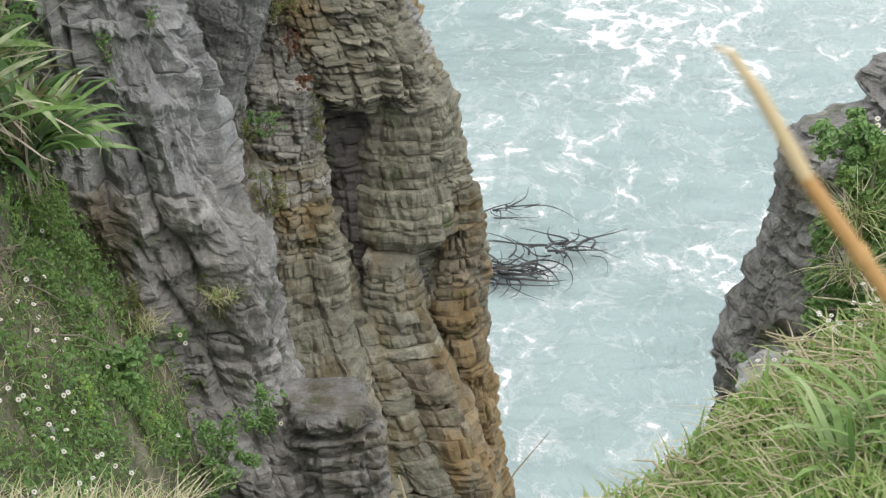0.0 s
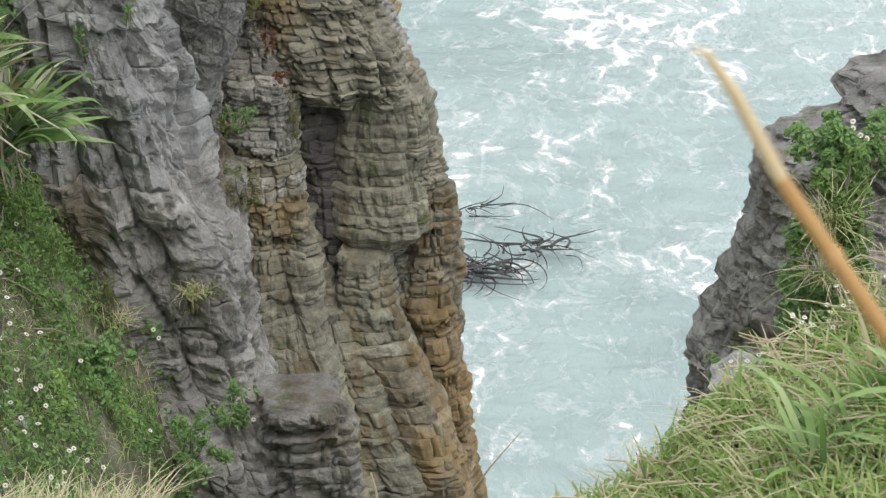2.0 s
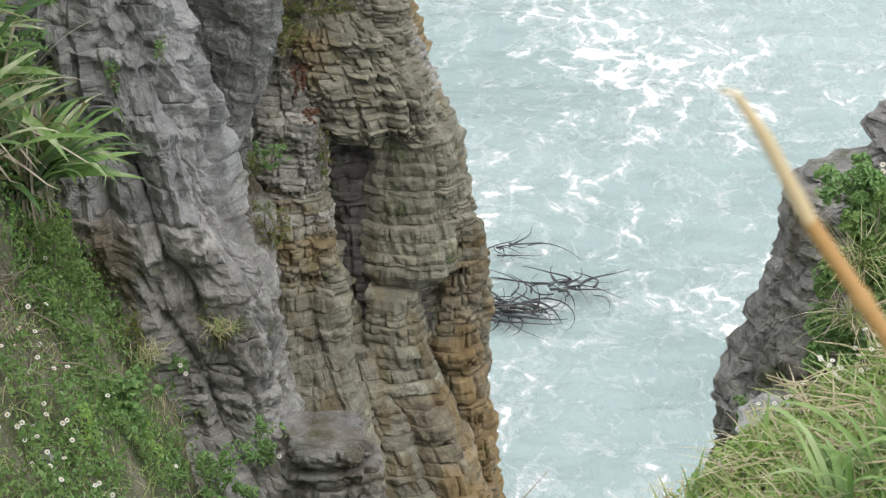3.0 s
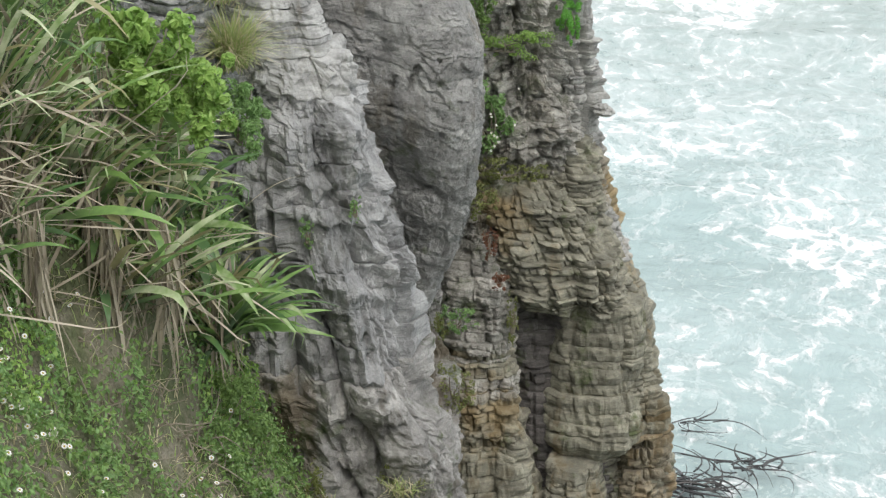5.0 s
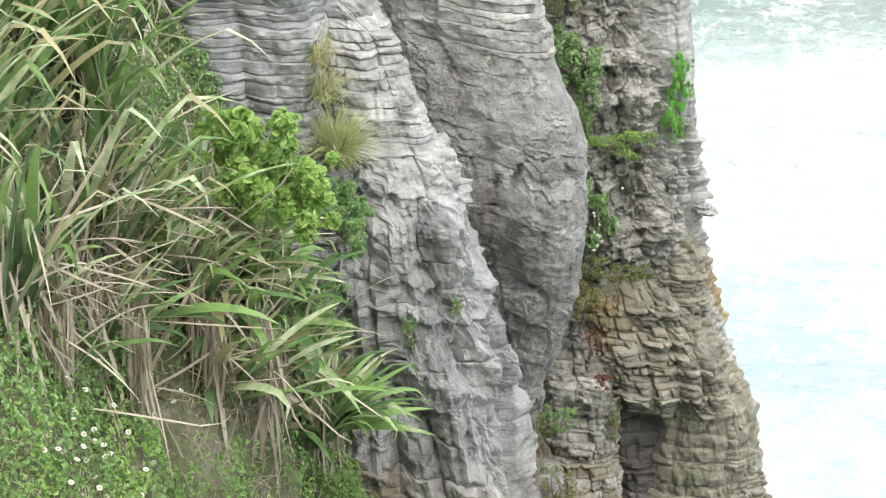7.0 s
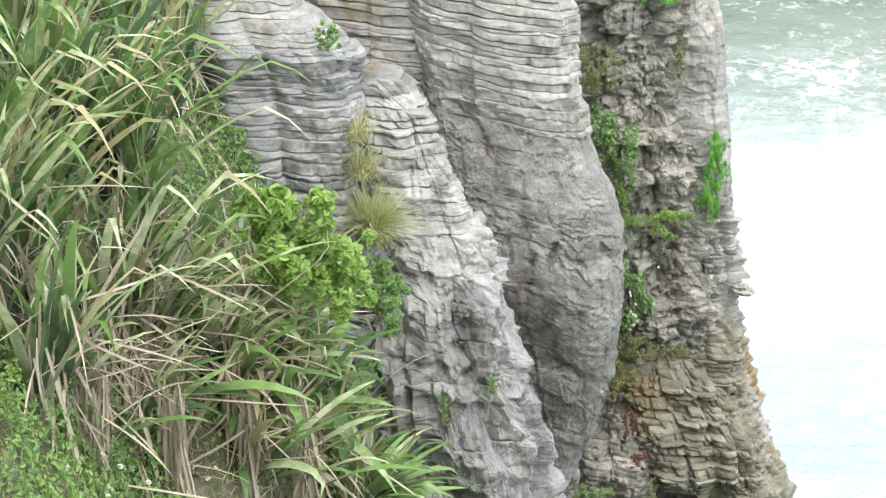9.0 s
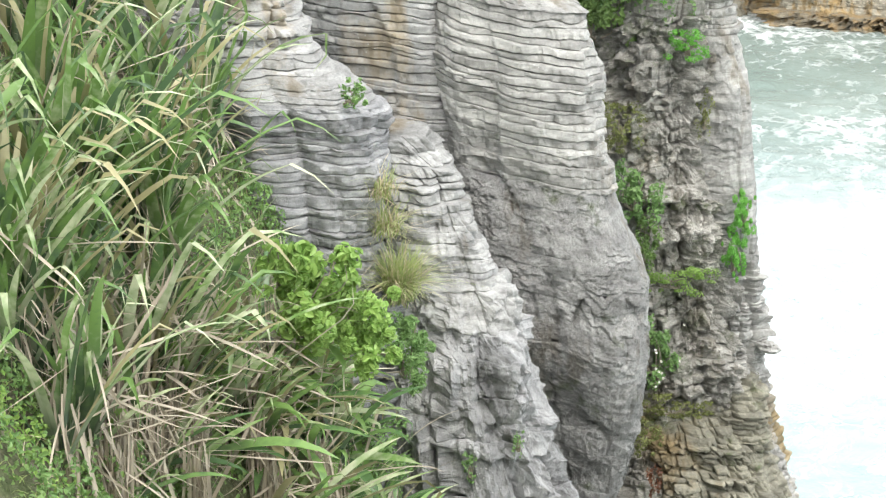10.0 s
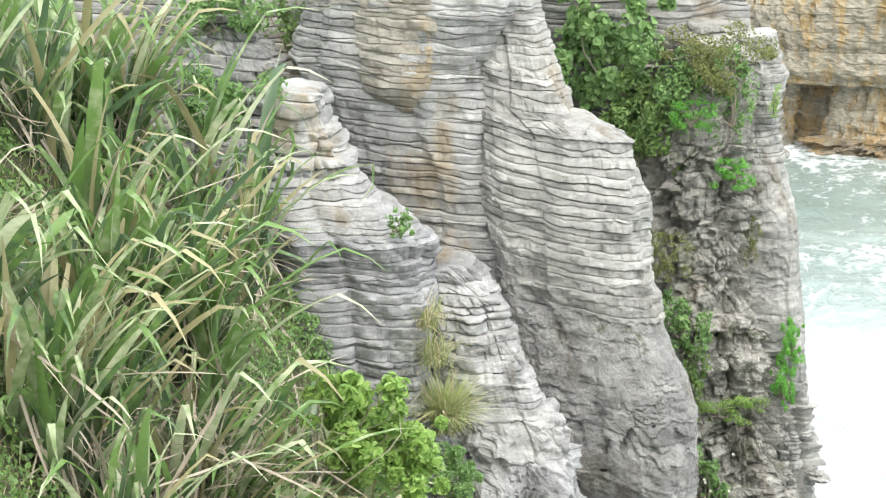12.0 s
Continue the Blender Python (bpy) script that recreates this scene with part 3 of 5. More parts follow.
def ground_sheet():
    gx = np.r_[np.linspace(-40, -10, 25), np.linspace(-9.8, 3, 200), np.linspace(3.2, 14, 30)]
    gy = np.r_[np.linspace(-30, -1, 25), np.linspace(-0.9, 20, 230), np.linspace(20.4, 26, 15)]
    X, Y = np.meshgrid(gx, gy)
    Z = ground_height(X, Y)
    w, h = len(gx), len(gy)
    faces = [(r * w + c, r * w + c + 1, (r + 1) * w + c + 1, (r + 1) * w + c) for r in range(h - 1) for c in range(w - 1)]
    ob = link_mesh("ground", np.stack([X, Y, Z], -1).reshape(-1, 3), faces, SOIL, None, True)
    tagged(ob, "steep grassy bank and cliff-top ledge of dark soil", "ground", kind="structure")


ground_sheet()

# ---- the cliff: columns of bedded limestone ----
A_ROWS = [(21.9, -4.56, -4.48, 17.5), (21.82, -4.62, -4.44, 17.5), (21.6, -4.72, -4.34, 17.5), (21.31, -4.85, -4.17, 17.4), (21.06, -5.1, -3.93, 17.3), (20.85, -5.1, -3.6, 17.2), (20.76, -5.1, -3.5, 17.2), (20.3, -5.1, -3.48, 17.2), (19.73, -5.0, -3.53, 17.2), (19.17, -4.9, -3.42, 17.2), (17.0, -4.9, -3.2, 17.2)]
B_ROWS = [(20.4, -3.58, -3.36, 17.9), (20.22, -3.58, -3.16, 17.9), (20.04, -3.56, -2.96, 17.8), (19.63, -3.52, -2.81, 17.7), (19.14, -3.45, -2.57, 17.6), (18.75, -3.5, -2.44, 17.4), (17.79, -3.6, -2.17, 17.3), (16.81, -3.5, -1.98, 17.2), (16.37, -3.5, -1.89, 17.1), (15.78, -3.3, -1.6, 17), (14.9, -2.9, -1.53, 16.8), (14.01, -2.6, -1.14, 16.4), (11.0, -2.4, -1.0, 16.2)]
C_ROWS = [(23.37, -4.79, -2.83, 19.02), (22.43, -4.87, -3.04, 18.84), (21.93, -5.0, -3.23, 18.84), (21.44, -4.79, -3.18, 18.84), (20.95, -4.6, -3.12, 18.84), (20.04, -4.36, -3.04, 18.84), (15.4, -4.38, -3.05, 18.84)]
C2_ROWS = [(23.4, -4.3, -3.32, 18.75), (22.47, -4.41, -3.45, 18.65), (21.89, -4.36, -3.55, 18.65), (21.68, -4.31, -3.6, 18.65), (21.51, -4.16, -3.74, 18.85)]
D_ROWS = [(23.37, -3.46, -2.97, 19.2), (22.44, -3.36, -2.97, 19), (21.97, -3.32, -2.78, 18.9), (21.57, -3.33, -2.58, 18.8), (21.39, -3.35, -2.1, 18.8), (20.9, -3.29, -1.9, 18.7), (19.89, -3.23, -1.8, 18.65), (19.53, -3.16, -1.64, 18.6), (19.13, -3.11, -1.44, 18.55), (18.45, -2.85, -1.42, 18.5), (17.74, -2.46, -1.49, 18.6), (17.16, -2.37, -1.61, 18.7), (16.67, -2.28, -1.79, 18.8), (16.35, -2.08, -1.92, 18.9)]
F1_ROWS = [(21.92, -1.76, -1.32, 21.5), (21.54, -1.84, -1.13, 21.2), (20.93, -1.97, -1.11, 21), (20.33, -2.12, -1.09, 21), (19.18, -2.05, -1.01, 21), (18.0, -1.83, -0.83, 21), (16.86, -1.87, -0.57, 21), (15.0, -1.87, -0.48, 21)]
F2_ROWS = [(21.84, -1.28, -1.02, 21.4), (21.48, -1.42, -0.93, 21.3), (20.83, -1.46, -0.92, 21.3), (20.03, -1.44, -0.74, 21.2), (19.15, -1.37, -0.63, 21.2), (18.36, -1.3, -0.58, 21.2), (17.34, -1.17, -0.57, 21.2), (16.69, -1.15, -0.41, 21.2), (16.03, -1.21, -0.11, 21.2)]
G_ROWS = [(17.3, -1.7, -0.66, 21.1), (16.98, -1.78, -0.5, 21.0), (16.13, -1.93, -0.22, 21.1), (15.27, -2.03, 0.1, 21.05), (14.25, -2.01, 0.27, 21.0), (13.67, -2.09, 0.33, 20.75), (12.07, -2.15, 0.43, 20.45), (11.19, -2.04, 0.55, 20.25), (9.61, -2.1, 0.86, 20.15), (-1.0, -2.5, 1.15, 19.95)]
GH_ROWS = [(16.95, -1.62, -0.75, 20.85), (16.77, -1.6, -0.6, 20.7), (16.29, -1.42, -0.25, 20.55), (15.92, -1.18, -0.15, 20.45), (15.76, -1.06, -0.15, 20.5), (15.66, -0.92, -0.2, 20.6)]
GB_ROWS = [(15.8, -0.74, 0.08, 20.6), (15.4, -0.78, 0.1, 20.55), (15.0, -0.8, 0.14, 20.45), (14.6, -0.8, 0.16, 20.35), (14.4, -0.78, 0.12, 20.32), (14.25, -0.72, -0.05, 20.35), (14.1, -0.6, -0.3, 20.45)]
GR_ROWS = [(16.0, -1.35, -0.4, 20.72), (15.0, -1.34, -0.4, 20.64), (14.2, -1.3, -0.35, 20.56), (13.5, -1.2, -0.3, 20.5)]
G2_ROWS = [(16.57, -0.65, -0.48, 20.8), (16.02, -0.51, -0.18, 20.7), (15.46, -0.37, 0.04, 20.6), (14.48, -0.04, 0.27, 20.6), (13.83, -0.08, 0.35, 20.6), (13.49, -0.11, 0.32, 20.5), (12.32, 0.03, 0.49, 20.4), (11.39, 0.15, 0.59, 20.3), (9.0, 0.2, 0.84, 20.1)]
R1_ROWS = [(14.22, -0.82, -0.31, 20.1), (13.56, -0.85, -0.2, 20.0), (13.02, -0.77, 0.02, 19.8), (12.48, -0.69, 0.25, 19.6), (11.92, -0.57, 0.47, 19.4), (10.0, -0.43, 0.75, 19.1)]
R2_ROWS = [(14.69, -1.59, -1.04, 20.45), (13.88, -1.37, -0.82, 20.05), (13.74, -1.31, -0.7, 19.85), (13.21, -1.31, -0.54, 19.65), (12.67, -1.09, -0.26, 19.45), (12.13, -0.92, 0.05, 19.25), (10.0, -0.85, 0.25, 19.05)]
R3_ROWS = [(17.0, -1.85, -1.35, 20.8), (16.38, -1.84, -1.36, 20.6), (16.04, -1.85, -1.2, 20.35), (15.3, -1.8, -1.14, 20.1), (14.87, -1.76, -1.05, 19.85), (14.5, -1.76, -1.0, 19.65), (14.02, -1.76, -1.0, 19.45), (13.63, -1.76, -0.92, 19.2), (13.12, -1.76, -0.76, 18.95), (10.0, -1.7, -0.42, 18.65)]
R4_ROWS = [(14.72, -1.33, -0.68, 16.5), (14.55, -1.36, -0.6, 16.45), (14.1, -1.38, -0.56, 16.45), (13.4, -1.4, -0.52, 16.4), (12.6, -1.45, -0.5, 16.3)]
R5_ROWS = [(16.9, -2.2, -1.95, 19.8), (15.95, -2.24, -1.78, 19.7), (15.5, -2.24, -1.66, 18.9), (15.18, -2.15, -1.55, 18.3), (14.65, -2.05, -1.4, 17.95), (14.07, -1.98, -1.32, 17.5), (13.55, -1.98, -1.1, 17.2), (12.0, -2.0, -0.95, 17.0)]
J_ROWS = [(18.72, 3.12, 3.6, 14.2), (18.45, 2.86, 3.7, 14), (18.27, 2.45, 3.7, 13.9), (17.85, 2.29, 3.7, 13.8), (17.37, 2.1, 3.7, 13.7), (16.9, 2.0, 3.7, 13.6), (16.4, 2.0, 3.7, 13.5), (15.43, 2.0, 3.8, 13.4), (-1.0, 1.9, 6.0, 13.2)]

E_ROWS = [(23.4, -4.2, -1.45, 22.2), (22.2, -4.2, -1.38, 22.1), (21.5, -4.0, -1.3, 22.0), (20.5, -3.0, -1.3, 22.0), (10.0, -3.2, -1.0, 22.0)]
P_ROWS = [(22.6, -9.5, -4.6, 21.2), (20.5, -9.5, -4.6, 21.0), (12.0, -9.0, -3.0, 20.8), (-1.0, -9.0, -2.0, 20.6)]

rock_column("rock_stack", A_ROWS, [(99, CHUNKY), (21.25, LEAVED), (20.8, MELDING), (19.9, CHUNKY)], PALE, "leaning stack of thin grey limestone pancakes beside the flax", -0.1, seed=11, mats=[(21.0, SLATE)], holes=[(-3.5, 20.63, 0.06, 0.07, 0.14)])
# the face turns to a darker, browner limestone below about 16.9
rock_column("rock_buttress", B_ROWS, [(99, CHUNKY), (19.7, MELDING), (19.25, MASSIVE), (15.5, FOOT), (13.2, HIDDEN)], PALE, "pale grey buttress, layered on top and rough below", -0.08, seed=12, points=190, square=3.6, mats=[(19.2, FACE), (16.9, SHADY)], lean=-0.15, rib=0.34)
rock_column("rock_stack", [(22.75, -5.62, -5.3, 18.75), (22.4, -5.68, -5.42, 18.75), (22.15, -5.72, -5.25, 18.75), (21.98, -5.75, -5.08, 18.75), (21.5, -5.8, -4.98, 18.75), (20.5, -5.8, -4.9, 18.75)], [(99, CHUNKY)], PALE, "small pale pancake stack behind the flax", -0.08, seed=34)
rock_column("rock_column", C_ROWS, [(99, HIDDEN), (22.75, LEAVED), (17.8, HIDDEN)], PALE, "tall finely layered limestone column behind the stack", -0.09, seed=13)
rock_column("rock_overhang", C2_ROWS, [(99, LEAVED)], WARM, "brownish layered overhang on the tall column", -0.09, seed=14)
rock_column("rock_column", D_ROWS, [(99, HIDDEN), (22.75, LEAVED), (20.25, MELDING), (19.9, HANGING)], GREY, "broad layered column with a smooth hanging grey face", -0.19, seed=15, points=200, mats=[(19.95, HUNG)], holes=[(-1.97, 18.85, 0.028, 0.18, 0.07), (-2.13, 18.75, 0.022, 0.08, 0.05), (-1.85, 17.75, 0.05, 0.04, 0.06)])
rock_column("rock_column", E_ROWS, [(99, HIDDEN), (22.75, THIN), (19.5, HIDDEN)], GREY, "layered column overgrown with leafy climbers", -0.05, seed=31, points=110)
rock_column("rock_cliff", P_ROWS, [(99, THIN), (20.5, BEDDED), (19.5, HIDDEN)], GREY, "layered cliff behind the flax bank", -0.03, seed=32, points=110)
rock_column("rock_column", F1_ROWS, [(99, BEDDED), (21.0, BROKEN), (16.3, HIDDEN)], RUBBLE, "broken, mossy limestone rubble between two columns", 0.0, seed=16, points=230)
rock_column("rock_pillar", F2_ROWS, [(99, FINE), (20.7, HANGING), (18.5, BLOCKS)], GREY, "outer limestone pillar above the sea", -0.03, seed=17)
rock_column("rock_cliff", G_ROWS, [(99, BLOCKS), (13.6, BEDDED), (10.9, HIDDEN)], BROWN, "brown bedded cliff foot standing in the sea", 0.0, seed=18, square=4, points=140, lean=-0.25, mats=[(13.4, OCHRE)])
rock_column("rock_boss", GH_ROWS, [(99, BLOCKS)], BROWN, "blocky brown brow of rock over a shaded recess", 0.0, seed=19, square=3.4, points=190)
rock_column("rock_boss", GB_ROWS, [(99, BOSS)], BROWN, "rounded bedded rock boss beside a shaded recess", 0.0, seed=29, points=180)
# back of the hollow, its shadow carried by the dark rock colour
rock_column("rock_recess", GR_ROWS, [(99, BEDDED)], RECESS_SHADE, "recess under a rock brow, its shade put into the rock colour", 0.0, seed=33, square=4)
rock_column("rock_rib", G2_ROWS, [(99, BLOCKS), (14.8, FOOT), (10.8, HIDDEN)], BROWN, "ragged ochre rib on the seaward edge", 0.0, seed=20, mats=[(14.6, OCHRE)], lean=-0.15)
rock_column("rock_rib", R1_ROWS, [(99, BEDDED), (11.3, HIDDEN)], BROWN, "leaning bedded rib with an ochre stain", -0.05, seed=21, mats=[(13.2, OCHRE)], lean=-0.15)
rock_column("rock_rib", R2_ROWS, [(99, BEDDED), (11.3, HIDDEN)], BROWN, "leaning rib of thick brown-grey beds", -0.05, seed=22, lean=-0.15)
rock_column("rock_rib", R3_ROWS, [(99, BLOCKS), (14.5, BEDDED), (11.7, HIDDEN)], RUBBLE, "blocky grey rib with moss in its joints", 0.0, seed=23, lean=-0.15, mats=[(15.2, BROWN)])
rock_column("rock_ledge", R4_ROWS, [(99, SHELF), (13.4, HIDDEN)], SHADY, "flat-topped ledge of grey limestone blocks", 0.04, seed=24, square=5, points=180)
rock_column("rock_rib", R5_ROWS, [(99, BLOCKS), (15.1, FOOT), (13.0, HIDDEN)], SHADY, "rough grey rib at the foot of the buttress", 0.0, seed=25, lean=-0.15)
rock_column("rock_pinnacle", J_ROWS, [(99, BROKEN), (18.3, CRAG), (14.2, HIDDEN)], SHADY, "dark grey rock pinnacle with plants on its crown", 0.0, seed=26)

# ---- the far shore ----
rock_column("shore_cliff", [(17, -9.5, 16, 128), (4.4, -9.3, 16, 127), (3.6, -9.2, 16, 127.5)], [(99, SHORE)], FAR, "distant layered ochre sea cliff", -0.02, 0.4, 41, 240, 4)
rock_column("shore_cliff", [(3.7, -9.3, -4.4, 127.4), (1.0, -9.3, -4.6, 126.8), (-1.0, -9.4, -4.7, 126.5)], [(99, SHORE)], FAR, "foot of the distant cliff beside a sea cave", 0, 0.6, 42, 160, 4)
rock_column("shore_cliff", [(3.7, -2.4, 16, 127.4), (1.0, -2.7, 16, 126.8), (-1.0, -3.4, 16, 126)], [(99, SHORE)], FAR, "orange foot of the distant cliff", 0, 0.4, 43, 240, 4)
rock_column("shore_cliff", [(4.2, -9, 12, 130), (-1.0, -9, 12, 130)], [(99, SHORE)], FAR, "dark back of the sea cave", 0, 0.3, 44, 120, 4)
rock_column("shore_reef", [(0.7, -3.2, 14, 125.6), (0.1, -3.9, 15, 125), (-1.0, -4.2, 15, 124.6)], [(99, (0.3, 0.1, 0.8, 0.3, 0.25, 0.6, 0.1, 2.0, 0.4))], OCHRE, "low dark reef at the foot of the far cliff", 0, 0.2, 45, 300, 3)


# ---- plants ----
def blade_mesh(name, length, width, lean, droop, kink, mat, seed, steps=9):
    """One strap leaf, folded along its midrib, rising from the origin and arching towards +x."""
    rng = np.random.default_rng(seed)
    u = np.linspace(0, 1, steps)
    turn = np.radians(lean + droop * u ** 1.8 + (kink * np.clip((u - 0.72) / 0.1, 0, 1)))
    step = length / (steps - 1)
    px = np.r_[0, np.cumsum(np.sin(turn[:-1]) * step)]
    pz = np.r_[0, np.cumsum(np.cos(turn[:-1]) * step)]
    side = rng.uniform(-0.12, 0.12) * length * u ** 2
    half = width / 2 * np.interp(u, [0, 0.25, 0.55, 0.8, 0.92, 1], [0.6, 0.95, 1, 0.6, 0.24, 0.02])
    up = half * 0.35
    twist = rng.uniform(-0.9, 0.9) * u
    verts, along = [], []
    for i in range(steps):
        nx, nz = -math.cos(turn[i]), math.sin(turn[i])
        for k, lift in ((-1, 1), (0, 0), (1, 1)):
            wy, wn = k * half[i] * math.cos(twist[i]), k * half[i] * math.sin(twist[i]) + lift * up[i]
            verts.append((px[i] + nx * wn, side[i] + wy, pz[i] + nz * wn))
            along.append(u[i])
    faces = []
    for i in range(steps - 1):
        for k in (0, 1):
            a = i * 3 + k
            faces.append((a, a + 1, a + 4, a + 3))
    me = bpy.data.meshes.new(name)
    me.from_pydata(verts, [], faces)
    me.materials.append(mat)
    me.polygons.foreach_set("use_smooth", [True] * len(me.polygons))
    me.attributes.new("along", "FLOAT", "POINT").data.foreach_set("value", np.asarray(along, dtype=np.float32))
    return me


R = random.Random(7)
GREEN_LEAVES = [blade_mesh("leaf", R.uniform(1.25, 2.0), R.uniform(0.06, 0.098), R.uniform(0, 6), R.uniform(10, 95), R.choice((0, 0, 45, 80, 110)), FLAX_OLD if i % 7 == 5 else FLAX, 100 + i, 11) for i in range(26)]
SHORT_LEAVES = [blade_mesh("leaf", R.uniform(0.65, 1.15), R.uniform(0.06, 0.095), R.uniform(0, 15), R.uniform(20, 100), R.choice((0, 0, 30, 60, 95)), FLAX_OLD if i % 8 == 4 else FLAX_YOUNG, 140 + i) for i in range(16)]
DRY_LEAVES = [blade_mesh("dead_leaf", R.uniform(0.5, 1.15), R.uniform(0.011, 0.03), R.uniform(0, 14), R.uniform(-30, 45), R.choice((0, 0, 25, 70, -60)), FLAX_DRY, 170 + i) for i in range(24)]


def ground_at(x, y):
    return float(ground_height(np.array([x]), np.array([y]))[0])


def flax_bush(x, y, green, dry, pool, label, bias=0.0, spread=0.35, lean=(0, 38), seed=0, lift=0.0):
    """A flax plant: fans of strap leaves and a skirt of dead ones. bias: the bearing in degrees towards which it leans."""
    rng = random.Random(seed)
    thing = empty("flax_bush", (x, y, ground_at(x, y) + lift))
    fans = []
    for _ in range(max(4, green // 11)):
        r, a = spread * math.sqrt(rng.random()), rng.uniform(0, 2 * math.pi)
        fans.append((r * math.cos(a), r * math.sin(a) * 0.8, rng.gauss(bias, 50), rng.uniform(-12, 12)))
    for k in range(green + dry):
        dead = k >= green
        me = rng.choice(DRY_LEAVES if dead else pool)
        ob = new("dead_leaf" if dead else "leaf", me)
        ob.parent = thing
        fx, fy, face, off = rng.choice(fans)
        bx, by = fx + rng.gauss(0, 0.04), fy + rng.gauss(0, 0.04)
        bz = ground_at(x + bx, y + by) - ground_at(x, y)
        bz = max(-0.4, min(0.4, bz)) - 0.03
        side = 0 if rng.random() < 0.62 else 180
        head = face + side + rng.gauss(0, 22)
        tip = abs(rng.uniform(*lean) + (off if side else -off) * 0.6)
        if dead:
            low = pool is SHORT_LEAVES
            hang = rng.random() < (0.88 if low else 0.55)
            head = rng.gauss(bias, 80)
            tip = rng.gauss(*((172, 7) if low else (158, 20))) if hang else rng.uniform(20, 120)
            bz += rng.uniform(0.2, 0.72) if hang else rng.uniform(0.0, 0.9)
        size = rng.uniform(0.7, 1.15)
        ob.matrix_local = pose(bx, by, bz, 0, 0, head) @ pose(0, 0, 0, 0, tip, rng.uniform(-25, 25)) @ Matrix.Diagonal((size, size * rng.uniform(0.8, 1.2), size, 1))
    return tagged(thing, label, "flax", "flax bushes on the bank")


BUSHES = [
    (-5.0, 13.6, 150, 60, "tall flax bush of green straps with tan tips", -40, 0.5),
    (-5.35, 14.7, 150, 40, "tall flax bush of dense upright green straps", -30, 0.5),
    (-4.75, 15.1, 140, 60, "flax bush arching over the layered stack", -20, 0.45),
    (-6.1, 15.6, 130, 30, "flax bush high on the bank", -30, 0.5),
    (-5.6, 16.4, 120, 30, "flax bush with many dry split tips", -10, 0.5),
    (-5.9, 13.4, 130, 40, "flax bush with pale arching leaves", -40, 0.5),
    (-6.8, 14.6, 110, 30, "flax bush at the top of the bank", -30, 0.5),
    (-4.95, 12.9, 110, 90, "flax bush spreading over the middle of the bank", -40, 0.45),
    (-4.78, 16.3, 85, 30, "flax bush leaning against the layered stack", -5, 0.4),
    (-4.5, 14.2, 70, 110, "flax bush above a thick skirt of dead leaves", -30, 0.45),
]
for i, (x, y, n, d, label, bias, spread) in enumerate(BUSHES):
    flax_bush(x, y, int(n * 0.72), d + 45, GREEN_LEAVES, label, bias, spread, (0, 34), 300 + i)
LOW_BUSHES = [
    (-3.85, 15.5, 90, 70, "low flax clump spilling down the bank", -20),
    (-3.45, 15.9, 110, 60, "low flax clump hanging over grey rock", 0),
    (-4.2, 14.6, 55, 130, "low flax clump over a curtain of dead leaves", -30),
    (-4.0, 15.0, 35, 170, "withered flax with a grey curtain of dead leaves", -10),
    (-3.8, 14.9, 60, 5, "low flax clump before a lime green shrub", 15),
    (-3.75, 14.75, 14, 110, "withered flax hanging in dead tan strips", -20),
    (-3.95, 14.45, 8, 210, "withered flax trailing grey-tan strips", -15),
    (-3.6, 15.3, 30, 210, "low green flax clump over a dead tan skirt", 5),
    (-4.45, 13.7, 10, 270, "withered flax clump, mostly dead tan leaves", -30),
    (-4.3, 14.0, 10, 270, "withered flax with hanging tan leaves", -10),
    (-4.5, 13.35, 5, 160, "withered flax clump with a thick tan skirt", -30),
]
for i, (x, y, n, d, label, bias) in enumerate(LOW_BUSHES):
    flax_bush(x, y, int(n * 1.25), d + 35, SHORT_LEAVES, label, bias, 0.42, (0, 72), 340 + i)


def leaves_mesh(points, normals, size, rng, wide=0.55):
    """Small folded leaves, one at each point, facing roughly along its normal."""
    n = len(points)
    nrm = normals + rng.normal(0, 0.55, (n, 3))
    nrm /= np.linalg.norm(nrm, axis=1)[:, None]
    ref = rng.normal(0, 1, (n, 3))
    ax = np.cross(nrm, ref)
    ax /= np.linalg.norm(ax, axis=1)[:, None]
    bx = np.cross(nrm, ax)
    s = (size * rng.uniform(0.6, 1.3, n))[:, None]
    base, tip = points - ax * s * 0.5, points + ax * s * 0.5 - nrm * s * 0.1
    near, mid = points - ax * s * 0.18 + nrm * s * 0.05, points + ax * s * 0.2 + nrm * s * 0.03
    side = bx * s * wide / 2
    lift = nrm * s * 0.12
    v = np.stack([base, near - side + lift, mid - side * 0.9 + lift, tip, mid + side * 0.9 + lift, near + side + lift], 1).reshape(-1, 3)
    faces = []
    for i in range(n):
        o = i * 6
        faces += [(o, o + 1, o + 2, o + 3), (o, o + 3, o + 4, o + 5)]
    return v, faces


